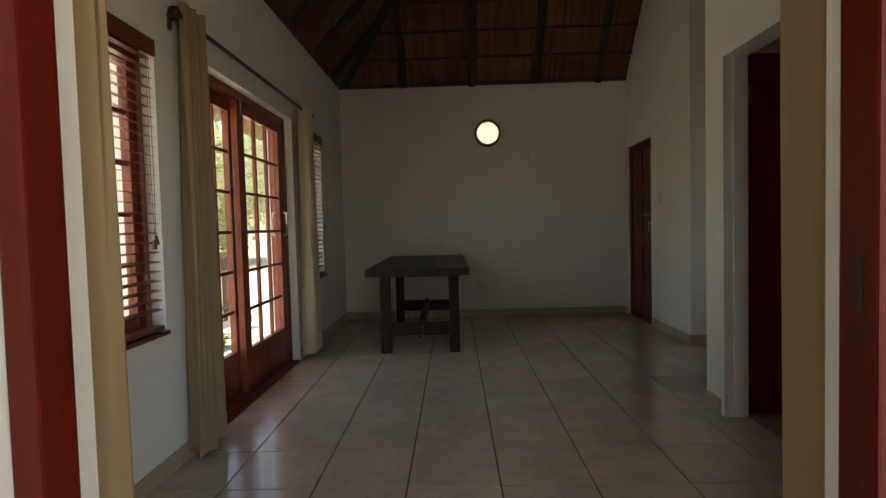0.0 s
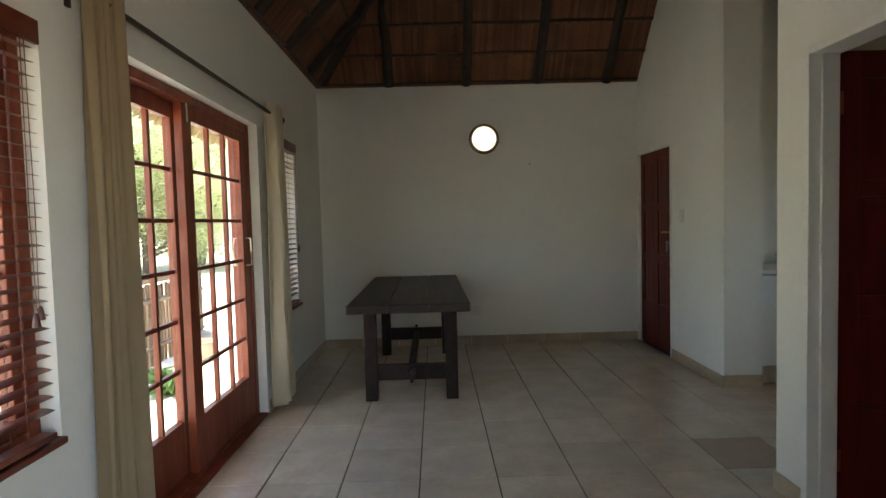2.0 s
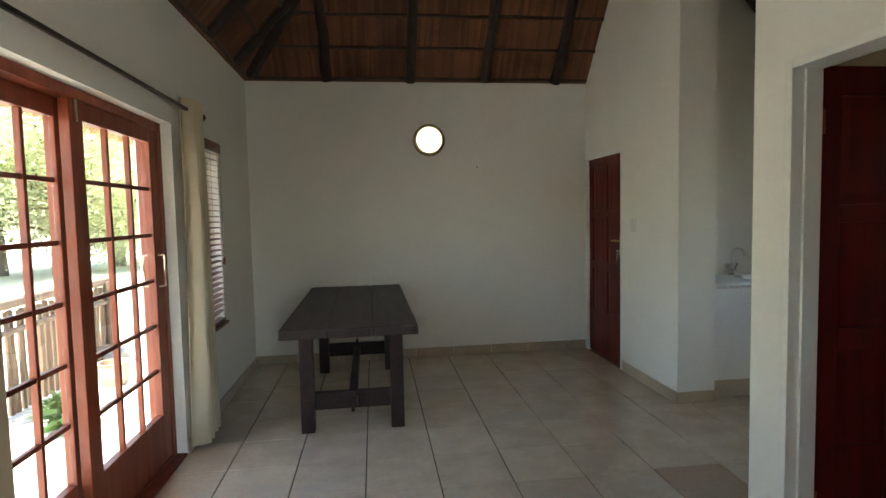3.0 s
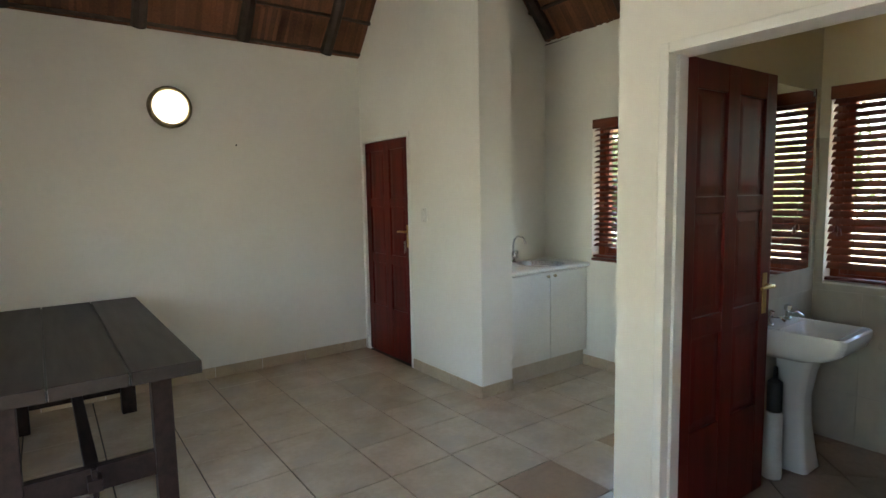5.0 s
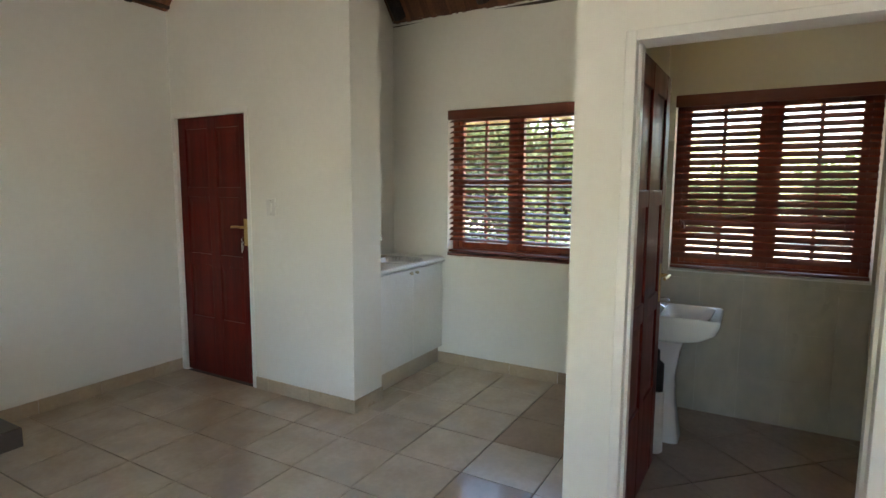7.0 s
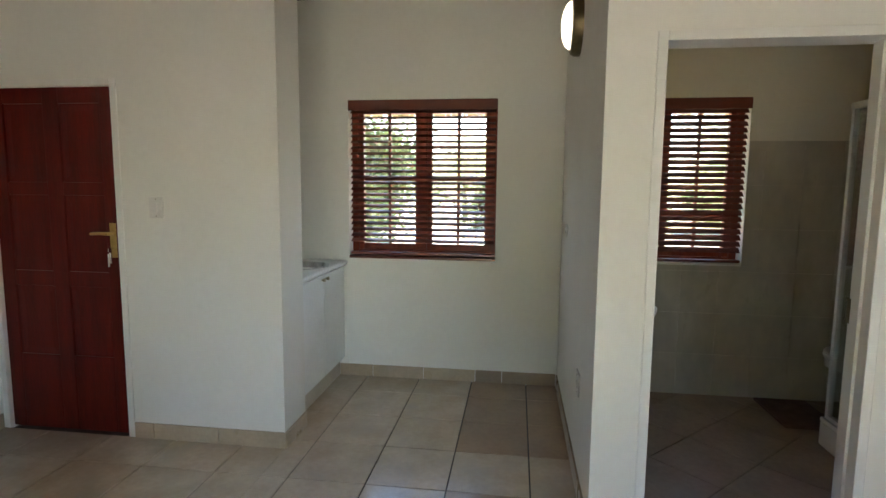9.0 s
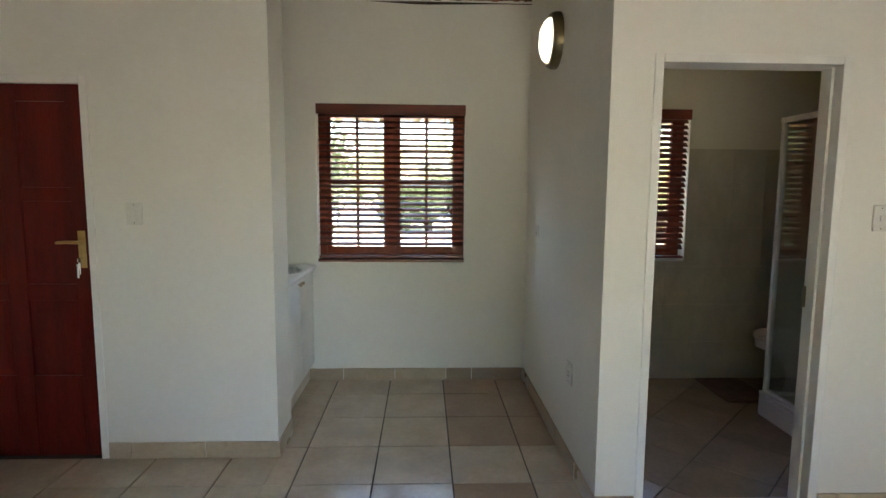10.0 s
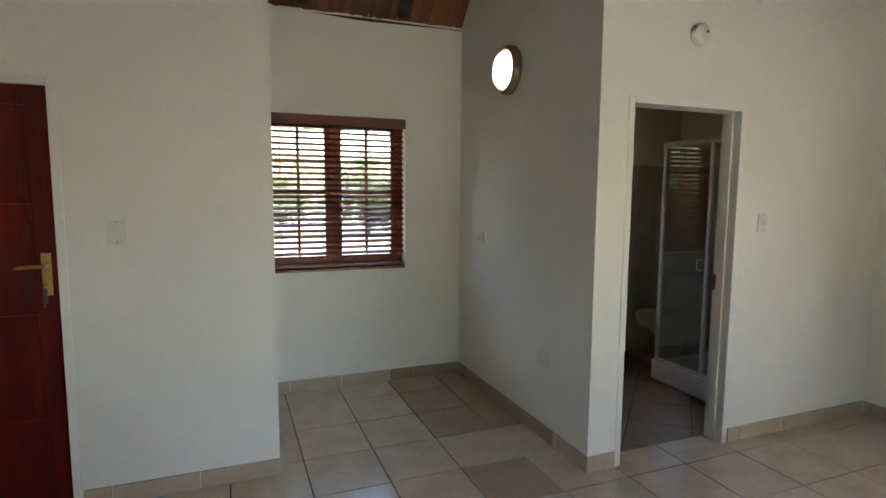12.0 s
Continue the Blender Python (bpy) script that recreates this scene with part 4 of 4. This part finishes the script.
mi = empty("mirror", 3.45, BY, 1.55, label="frameless wall mirror above the basin", category="mirror")
part("glass", boxed(-0.42, 0.50, -0.020, -0.0135, -0.50, 0.53, 0.001), MIRROR, mi)
part("clip", boxed(0.44, 0.46, -0.026, -0.002, 0.50, 0.545, 0.002), CHROME, mi)

st = empty("shower", BX + 0.004, YF + 0.002, 0, label="framed glass shower cubicle on a white tray", category="shower")
SW, SDp = 0.99, 0.90
bm = boxed(0, SW, 0, SDp, 0, 0.14, 0.012)
part("tray", bm, CERAMIC, st, "white shower tray")
part("tray_rim", boxed(0.0, SW, SDp - 0.05, SDp, 0.138, 0.168, 0.008), CERAMIC, st)
part("tray_rim", boxed(SW - 0.05, SW, 0.0, SDp - 0.05, 0.138, 0.168, 0.008), CERAMIC, st)
GW, GD = SW, SDp
for a, b_ in ((0.02, GD - 0.03), (GW - 0.03, GD - 0.03), (GW - 0.03, 0.02), (GW / 2, GD - 0.03)):
    part("post", boxed(a - 0.014, a + 0.014, b_ - 0.014, b_ + 0.014, 0.165, 1.93, 0.003), ALU, st)
part("top_rail", boxed(0.006, GW - 0.016, GD - 0.05, GD - 0.01, 1.93, 1.965, 0.003), ALU, st)
part("top_rail", boxed(GW - 0.05, GW - 0.01, 0.006, GD - 0.05, 1.93, 1.965, 0.003), ALU, st)
part("bottom_rail", boxed(0.034, GW - 0.044, GD - 0.045, GD - 0.015, 0.168, 0.19, 0.003), ALU, st)
for a, c in ((0.034, GW / 2 - 0.014), (GW / 2 + 0.014, GW - 0.044)):
    p = part("glass_panel", boxed(a, c, GD - 0.032, GD - 0.027, 0.19, 1.93), SHOWER_GLASS, st)
    p.visible_shadow = False
p = part("glass_panel", boxed(GW - 0.033, GW - 0.028, 0.034, GD - 0.044, 0.168, 1.93), SHOWER_GLASS, st)
p.visible_shadow = False
bm = bmesh.new()
tube(bm, [(GW / 2 + 0.05, GD - 0.026, 0.98), (GW / 2 + 0.05, GD + 0.02, 0.985), (GW / 2 + 0.05, GD + 0.022, 1.06), (GW / 2 + 0.05, GD - 0.026, 1.065)], 0.008, 8)
part("handle", bm, ALU, st, smooth=True)


def toilet():
    t = empty("toilet", 3.74, YF + 0.002, 0, label="white ceramic close-coupled toilet with closed seat", category="toilet")
    bm = bmesh.new()
    secs = [(0.10, 0.30, 0.13, 0.0), (0.095, 0.29, 0.12, 0.10), (0.11, 0.33, 0.13, 0.22), (0.165, 0.43, 0.235, 0.34), (0.18, 0.43, 0.24, 0.395), (0.17, 0.43, 0.225, 0.40)]
    rings = []
    for hw, cy, hl, z in secs:
        rings.append([bm.verts.new((hw * math.cos(k * math.tau / 28), cy + hl * math.sin(k * math.tau / 28), z)) for k in range(28)])
    for u, v in zip(rings, rings[1:]):
        for k in range(28):
            bm.faces.new((u[k], u[(k + 1) % 28], v[(k + 1) % 28], v[k]))
    bm.faces.new(rings[0])
    bm.faces.new(rings[-1])
    box(bm, -0.10, 0.10, 0.02, 0.3, 0.10, 0.39, 0.02)
    part("bowl", bm, CERAMIC, t, smooth=True)
    for nm, z0, z1, g in (("seat", 0.402, 0.42, 1.03), ("lid", 0.422, 0.44, 1.02)):
        bm = bmesh.new()
        lathe(bm, [(0, z0), (0.183 * g, z0), (0.187 * g, (z0 + z1) / 2), (0.18 * g, z1), (0, z1)], Matrix.Translation((0, 0.43, 0)), 28, (1, 1.28))
        part(nm, bm, PLASTIC, t, smooth=True)
    part("cistern", boxed(-0.20, 0.20, 0.005, 0.18, 0.40, 0.76, 0.02), CERAMIC, t, smooth=True)
    part("cistern_lid", boxed(-0.21, 0.21, 0.003, 0.19, 0.762, 0.79, 0.008), CERAMIC, t, smooth=True)
    part("flush_lever", boxed(-0.17, -0.10, 0.181, 0.195, 0.70, 0.715, 0.004), CHROME, t)
    return t


toilet()
bm = boxed(3.50, 3.98, 2.02, 2.36, 0.002, 0.02, 0.008)
tagged(part("bath_mat", bm, MAT_CLOTH), "dark brown pile mat in front of the toilet", "mat")
br = empty("toilet_brush", 3.27, 3.525, 0.0, label="toilet brush in a white holder beside the basin", category="toilet brush")
part("holder", lathe(bmesh.new(), [(0.0, 0), (0.045, 0), (0.048, 0.01), (0.042, 0.36), (0.036, 0.362), (0.034, 0.30), (0, 0.29)], Matrix(), 20), PLASTIC, br, "white holder", smooth=True)
part("brush", lathe(bmesh.new(), [(0.0, 0.30), (0.03, 0.32), (0.036, 0.36), (0.036, 0.52), (0.012, 0.54), (0.010, 0.60), (0, 0.605)], Matrix(), 16), BLACK, br, "black brush head and handle", smooth=True)

# bathroom skin: cream plaster above, tiles below, a few millimetres proud of the walls
for nm, c in (("wall_lining", (BX, BX + 0.004, YF, 2.68)), ("wall_lining", (BX, BX + 0.004, 3.545, BY)), ("wall_lining", (BX + 0.004, XR, BY - 0.004, BY)), ("wall_lining", (BX + 0.004, XR, YF, YF + 0.0015))):
    o = part(nm, boxed(c[0], c[1], c[2], c[3], 0, 2.615), BATH_PLASTER, bpy.data.objects["wall_bath"])
bm = wall_bm(bmesh.new(), axis="y", a=YF, b=BY, c0=XR - 0.004, c1=XR, top=2.61, holes=(WIN_B,))
part("wall_lining", bm, BATH_PLASTER, bpy.data.objects["wall_bath"])

# ---- outside ----
fence = empty("pole_fence", -2.42, 5.7, -0.16, label="rustic fence of weathered upright poles with a top rail", category="fence")
FL = 2.1
rnd = random.Random(3)
y = 0.0
while y < FL:
    r = rnd.uniform(0.018, 0.03)
    z0 = rnd.uniform(0.0, 0.02)
    bm = tube(bmesh.new(), [(rnd.uniform(-0.015, 0.015), y, z0), (rnd.uniform(-0.015, 0.015), y + rnd.uniform(-0.012, 0.012), 0.5), (0, y + rnd.uniform(-0.015, 0.015), 0.94 + rnd.uniform(-0.02, 0.02))], [r, r * 0.95, r * 0.85], 7)
    part("picket", bm, POST_WOOD, fence, smooth=True)
    y += r * 2 + rnd.uniform(0.015, 0.05)
for z, x in ((1.0, 0), (0.30, 0.035), (0.78, 0.035)):
    part("rail", tube(bmesh.new(), [(x, -0.1, z), (x, FL / 2, z + 0.01), (x, FL + 0.15, z - 0.005)], 0.045 if z == 1.0 else 0.025, 9), POST_WOOD, fence, smooth=True)
for y in (0.0, FL):
    part("post", tube(bmesh.new(), [(0.05, y, -0.1), (0.05, y, 1.0)], 0.05, 10), POST_WOOD, fence, smooth=True)

for y in (3.47, 6.17):
    tagged(part("pillar", boxed(-1.35, -1.25, y + 0.02, y + 0.11, -0.16, 2.2, 0.01), OUT_PLASTER), "slim white pillar under the eaves", "pillar", kind="structure")
tagged(part("patio", boxed(-3.2, XL - THICK, YF - 3.0, 8.2, -0.16, -0.05, 0.01), PAVING), "pale concrete patio beside the house", "pavement", kind="structure")
tagged(part("front_step", boxed(XL - THICK, XR + THICK, -3.0, YF - 0.24, -0.16, -0.06, 0.01), PAVING), "pale concrete porch before the entrance", "pavement", kind="structure")


# Unseen walls added to cut daylight from behind and left of the entrance.
tagged(part("shade_wall", boxed(XL - THICK, 1.3, -2.75, -2.53, -0.16, 3.6, 0.01), OUT_PLASTER), "unseen white wall added behind the entrance to block daylight", "wall", kind="structure")
tagged(part("shade_wall_side", boxed(XL - THICK, XL - 0.002, -2.53, YF - 0.24, -0.16, 2.9, 0.01), OUT_PLASTER), "unseen white side wall added to block daylight from the left", "wall", kind="structure")


def shrub(x, y, r, n, label, seed):
    """A clump of long pointed leaves from one root."""
    q = random.Random(seed)
    bm = bmesh.new()
    for _ in range(n):
        a = q.uniform(0, math.tau)
        l = r * q.uniform(0.6, 1.1)
        e_ = q.uniform(0.3, 1.2)
        w = r * 0.09
        d = Vector((math.cos(a), math.sin(a), 0))
        s_ = Vector((-d.y, d.x, 0)) * w
        p0 = d * 0.03
        p1 = d * l * 0.5 * math.cos(e_) + Vector((0, 0, l * 0.6 * math.sin(e_)))
        p2 = d * l + Vector((0, 0, l * (0.75 * math.sin(e_) - 0.15)))
        v = [bm.verts.new(p) for p in (p0 - s_ * 0.6, p0 + s_ * 0.6, p1 + s_, p1 - s_, p2)]
        bm.faces.new(v[:4])
        bm.faces.new((v[3], v[2], v[4]))
    o = tagged(part("garden_plant", bm, SHRUB), label, "plant")
    o.location = (x, y, -0.05)
    return o


shrub(-1.75, 5.75, 0.30, 60, "low green garden plant on the patio edge", 1)
shrub(-2.05, 6.15, 0.24, 45, "low green garden plant beside the fence", 2)
bm = lathe(bmesh.new(), [(0, 0.0), (0.11, 0.0), (0.15, 0.06), (0.13, 0.13), (0.06, 0.17), (0, 0.18)], Matrix(), 14, (1, 0.8))
for v in bm.verts:
    v.co *= 1 + 0.1 * noise.noise(v.co * 9)
o = tagged(part("garden_stone", bm, STONE, smooth=True), "rounded grey stone in the garden bed", "stone")
o.location = (-2.30, 7.75, -0.05)
po = empty("plant_pot", -1.95, 6.9, -0.05, label="round terracotta pot on the patio", category="pot")
part("pot", lathe(bmesh.new(), [(0, 0), (0.09, 0), (0.14, 0.09), (0.13, 0.2), (0.145, 0.22), (0.12, 0.22), (0.11, 0.12), (0, 0.1)], Matrix(), 20), TERRACOTTA, po, smooth=True)


def tree(seed, h, spread, leaves, leaf, material=LEAF, label="leafy green tree with an uneven crown beyond the yard"):
    """A tapered trunk with limbs, and a crown of leaf clumps round the limb ends."""
    q = random.Random(seed)
    t = empty("tree", label=label, category="tree")
    t["group"] = "trees round the yard"
    bm = bmesh.new()
    tube(bm, [(0, 0, -0.2), (0.05, 0, h * 0.2), (q.uniform(-0.2, 0.2), q.uniform(-0.2, 0.2), h * 0.45), (q.uniform(-0.3, 0.3), q.uniform(-0.3, 0.3), h * 0.8)], [0.05 * h * 0.6, 0.024 * h, 0.018 * h, 0.006 * h], 8)
    tips = []
    for k in range(20):
        a = q.uniform(0, math.tau)
        z0 = h * q.uniform(0.04, 0.6)
        l = spread * q.uniform(0.5, 1.0)
        tip = Vector((l * math.cos(a), l * math.sin(a), min(h, z0 + h * q.uniform(-0.02, 0.4))))
        m_ = tip * 0.5 + Vector((0, 0, z0 * 0.5 + 0.03 * h))
        tube(bm, [(0, 0, z0), m_, tip], [0.011 * h, 0.007 * h, 0.002 * h], 6)
        tips += [tip, tip.lerp(m_, 0.5), m_ + Vector((q.uniform(-1, 1), q.uniform(-1, 1), q.uniform(-0.3, 1))) * spread * 0.25]
    tips.append(Vector((0, 0, h * 0.9)))
    part("trunk", bm, BARK, t, smooth=True)
    verts, faces = [], []
    for _ in range(leaves):
        c = q.choice(tips) + Vector((q.gauss(0, 1), q.gauss(0, 1), q.gauss(0, 0.8))) * spread * 0.17
        if c.z < 0.05:
            continue
        d = Vector((q.gauss(0, 1), q.gauss(0, 1), q.gauss(0, 0.7))).normalized()
        s_ = d.cross(Vector((q.gauss(0, 1), q.gauss(0, 1), q.gauss(0, 1)))).normalized()
        w = leaf * q.uniform(0.6, 1.2)
        b = len(verts)
        verts += [c - d * w, c + s_ * w * 0.4, c + d * w, c - s_ * w * 0.4]
        faces.append((b, b + 1, b + 2, b + 3))
    me = bpy.data.meshes.new("crown")
    me.from_pydata(verts, [], faces)
    me.materials.append(material)
    o = new("crown", me)
    o.parent = t
    return t


kinds = [tree(11, 7.5, 3.2, 36000, 0.066), tree(12, 6.0, 2.8, 32000, 0.060), tree(13, 9.0, 3.8, 42000, 0.072)]
spots = []
q = random.Random(21)
for k in range(15):                              # beyond the patio, ahead and to the left
    a = radians(96 + k * 5.5 + q.uniform(-1.5, 1.5))
    r = q.uniform(19, 27)
    spots.append((0.5 + r * math.cos(a), 1.5 + r * math.sin(a), k))
for k, (dx, y) in enumerate(((10, 13), (13, 10.5), (11, 16), (22, 6.5), (24, 3), (23, -1), (14, -3.5), (17, -6.5), (13, -9))):   # beyond the kitchen and bathroom windows
    spots.append((XR + dx, y, k + 1))
for i, (x, y, k) in enumerate(spots):
    m_ = pose(x, y, -0.16, 0, 0, q.uniform(0, 360))
    if i < 3:
        kinds[i].matrix_basis = m_
    else:
        o = copy_thing(kinds[k % 3], m_)
        if x > XR:
            size = q.uniform(0.42, 0.75)
            o.scale = (size * 1.2, size * 1.2, size)

# These trees carry their shade in the darkened leaf colour.
dark = tree(14, 4.6, 2.3, 26000, 0.085, SHADED_LEAF, "low green tree behind the kitchen window, leaves darkened as shade")
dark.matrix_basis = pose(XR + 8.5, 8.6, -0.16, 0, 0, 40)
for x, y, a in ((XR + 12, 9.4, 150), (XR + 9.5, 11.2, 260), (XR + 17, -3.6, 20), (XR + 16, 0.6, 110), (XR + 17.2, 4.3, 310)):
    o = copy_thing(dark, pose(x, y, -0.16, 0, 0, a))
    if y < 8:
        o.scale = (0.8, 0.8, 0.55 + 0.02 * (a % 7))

# ---- tiles, last ----
PX, PY, STEP, JOINT = 2.487, 4.36, 0.411, 0.0072


def tile_bm(w, d, h=0.010, c=0.0018):
    bm = bmesh.new()
    lo = [bm.verts.new(p) for p in ((0, 0, -h), (w, 0, -h), (w, d, -h), (0, d, -h))]
    mi_ = [bm.verts.new(p) for p in ((0, 0, -c), (w, 0, -c), (w, d, -c), (0, d, -c))]
    hi = [bm.verts.new(p) for p in ((c, c, 0), (w - c, c, 0), (w - c, d - c, 0), (c, d - c, 0))]
    bm.faces.new(hi)
    for u, v in ((lo, mi_), (mi_, hi)):
        for k in range(4):
            bm.faces.new((u[k], u[(k + 1) % 4], v[(k + 1) % 4], v[k]))
    return bm


TILE_MESH = {}


def lay(x0, x1, y0, y1, material, name="tile"):
    key = (round(x1 - x0, 3), round(y1 - y0, 3), material.name)
    if key not in TILE_MESH:
        TILE_MESH[key] = mesh("tile", tile_bm(key[0], key[1]), material)
    o = new(name, TILE_MESH[key])
    o.parent = floor
    o.location = (x0, y0, random.uniform(-0.0006, 0.0006))


def cells(rx0, rx1, ry0, ry1, pick, px=PX, py=PY, step=STEP):
    i = math.floor((rx0 - px) / step)
    while px + i * step < rx1:
        j = math.floor((ry0 - py) / step)
        while py + j * step < ry1:
            x0, x1 = max(rx0, px + i * step + JOINT / 2), min(rx1, px + (i + 1) * step - JOINT / 2)
            y0, y1 = max(ry0, py + j * step + JOINT / 2), min(ry1, py + (j + 1) * step - JOINT / 2)
            if x1 - x0 > 0.012 and y1 - y0 > 0.012:
                lay(x0, x1, y0, y1, pick(i, j))
            j += 1
        i += 1


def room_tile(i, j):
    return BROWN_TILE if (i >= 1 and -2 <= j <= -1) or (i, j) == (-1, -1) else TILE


SEAM = PX - STEP                                  # joint line just inside the bathroom wall
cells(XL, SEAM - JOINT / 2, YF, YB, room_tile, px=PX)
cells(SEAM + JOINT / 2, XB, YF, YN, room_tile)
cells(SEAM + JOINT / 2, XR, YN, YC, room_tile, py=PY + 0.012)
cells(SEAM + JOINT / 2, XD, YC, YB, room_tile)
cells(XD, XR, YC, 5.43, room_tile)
cells(XB, BX, 2.70, 3.52, room_tile)


def clip(poly, axis, lim, keep_less):
    """Cuts a polygon at one axis-aligned line."""
    res = []
    for k, p in enumerate(poly):
        o = poly[k - 1]
        ip, io = ((p[axis] <= lim) == keep_less), ((o[axis] <= lim) == keep_less)
        if ip != io:
            f = (lim - o[axis]) / (p[axis] - o[axis])
            res.append((o[0] + f * (p[0] - o[0]), o[1] + f * (p[1] - o[1])))
        if ip:
            res.append(p)
    return res


def diagonal_tiles(x0, x1, y0, y1, ox, oy, step):
    """Square tiles laid at 45 degrees within a rectangle, each cut to it."""
    c = math.sqrt(0.5)
    g = 0.0035
    for i in range(-12, 13):
        for j in range(-12, 13):
            u0, u1, v0, v1 = i * step + g, (i + 1) * step - g, j * step + g, (j + 1) * step - g
            poly = [(ox + (u - v) * c, oy + (u + v) * c) for u, v in ((u0, v0), (u1, v0), (u1, v1), (u0, v1))]
            for ax, lim, less in ((0, x0, False), (0, x1, True), (1, y0, False), (1, y1, True)):
                poly = clip(poly, ax, lim, less) if poly else poly
            if len(poly) < 3:
                continue
            cx, cy = sum(p[0] for p in poly) / len(poly), sum(p[1] for p in poly) / len(poly)
            bm = prism(bmesh.new(), [(a - cx, b - cy) for a, b in poly], Matrix.Translation((0, 0, -0.010)), 0.010)
            o = new("tile", mesh("tile", bm, BATH_TILE))
            o.parent = floor
            o.location = (cx, cy, random.uniform(-0.0006, 0.0006))


diagonal_tiles(BX, XR - 0.004, YF, BY - 0.004, 3.0, 2.72, 0.405)

# skirting tiles
skirting = empty("baseboard", label="tan ceramic skirting tiles along the walls", category="baseboard", kind="structure")
SK = {}


def skirt(x0, y0, x1, y1, nx, ny, h=0.092, material=None):
    """Skirting tiles along a wall line, standing proud of it towards (nx, ny)."""
    L = math.hypot(x1 - x0, y1 - y0)
    ux, uy = (x1 - x0) / L, (y1 - y0) / L
    s = 0.0
    while s < L - 0.01:
        w = min(0.40, L - s)
        key = (round(w, 3), bool(material))
        if key not in SK:
            SK[key] = mesh("skirting_tile", boxed(0.0008, w - 0.0008, 0, 0.011, 0, h, 0.002), material or SKIRT)
        o = new("skirting_tile", SK[key])
        o.parent = skirting
        left = (-uy, ux)
        flip = left[0] * nx + left[1] * ny < 0
        if flip:
            bx, by, ang = x0 + ux * (s + w), y0 + uy * (s + w), math.degrees(math.atan2(-uy, -ux))
        else:
            bx, by, ang = x0 + ux * s, y0 + uy * s, math.degrees(math.atan2(uy, ux))
        o.matrix_basis = pose(bx, by, 0.0005, 0, 0, ang)
        s += w + 0.003


skirt(XL, YF, XL, SLIDE[0], 1, 0)
skirt(XL, SLIDE[1], XL, YB, 1, 0)
skirt(XL + 0.012, YB, XD - 0.012, YB, 0, -1)
skirt(XD, YC, XD, 6.262, -1, 0)
skirt(XD - 0.011, YC, 3.098, YC, 0, -1)
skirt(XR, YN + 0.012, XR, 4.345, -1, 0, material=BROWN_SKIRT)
skirt(XR, 4.348, XR, 5.418, -1, 0)
skirt(XB, YN, 2.53, YN, 0, 1)
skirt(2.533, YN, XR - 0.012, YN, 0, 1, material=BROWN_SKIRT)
skirt(XB, 3.549, XB, YN + 0.011, -1, 0)
skirt(XB, YF + 0.012, XB, 2.676, -1, 0)
skirt(XL + 0.012, YF, -0.014, YF, 0, 1)
skirt(1.331, YF, XB - 0.012, YF, 0, 1)

# bathroom wall tiles to 1.82 m
WT = {}


def wall_tiles(axis, a, b, c, way, z1=1.82, holes=()):
    """Tiles on a wall line along axis at c, facing way, leaving out the holes."""
    rows, cols = 6, max(1, round((b - a) / 0.25))
    w, h = (b - a) / cols, z1 / rows
    for i in range(cols):
        for j in range(rows):
            u0, u1, z0, z2 = a + i * w, a + (i + 1) * w, j * h, (j + 1) * h
            bits = [(u0, u1, z0, z2)]
            for h0, h1, hz0, hz1 in holes:
                nxt = []
                for p0, p1, q0, q1 in bits:
                    if p1 <= h0 or p0 >= h1 or q1 <= hz0 or q0 >= hz1:
                        nxt.append((p0, p1, q0, q1))
                        continue
                    if q0 < hz0:
                        nxt.append((p0, p1, q0, hz0))
                    if q1 > hz1:
                        nxt.append((p0, p1, hz1, q1))
                    if p0 < h0:
                        nxt.append((p0, h0, max(q0, hz0), min(q1, hz1)))
                    if p1 > h1:
                        nxt.append((h1, p1, max(q0, hz0), min(q1, hz1)))
                bits = nxt
            for p0, p1, q0, q1 in bits:
                if p1 - p0 < 0.01 or q1 - q0 < 0.01:
                    continue
                key = (round(p1 - p0, 3), round(q1 - q0, 3))
                if key not in WT:
                    WT[key] = mesh("wall_tile", boxed(0.0002, key[0] - 0.0002, 0, 0.008, 0.0002, key[1] - 0.0002, 0.0004), WALL_TILE)
                o = new("wall_tile", WT[key])
                o.parent = bpy.data.objects["wall_bath"]
                if axis == "x":
                    o.matrix_basis = pose(p0 if way > 0 else p1, c, q0, 0, 0, 0 if way > 0 else 180)
                else:
                    o.matrix_basis = pose(c, p1 if way > 0 else p0, q0, 0, 0, -90 if way > 0 else 90)


wall_tiles("y", YF + 0.01, BY - 0.013, XR - 0.004, -1, holes=(WIN_B,))
wall_tiles("x", BX + 0.05, XR - 0.013, BY - 0.004, -1)
wall_tiles("x", BX + 0.05, XR - 0.013, YF + 0.0015, 1)
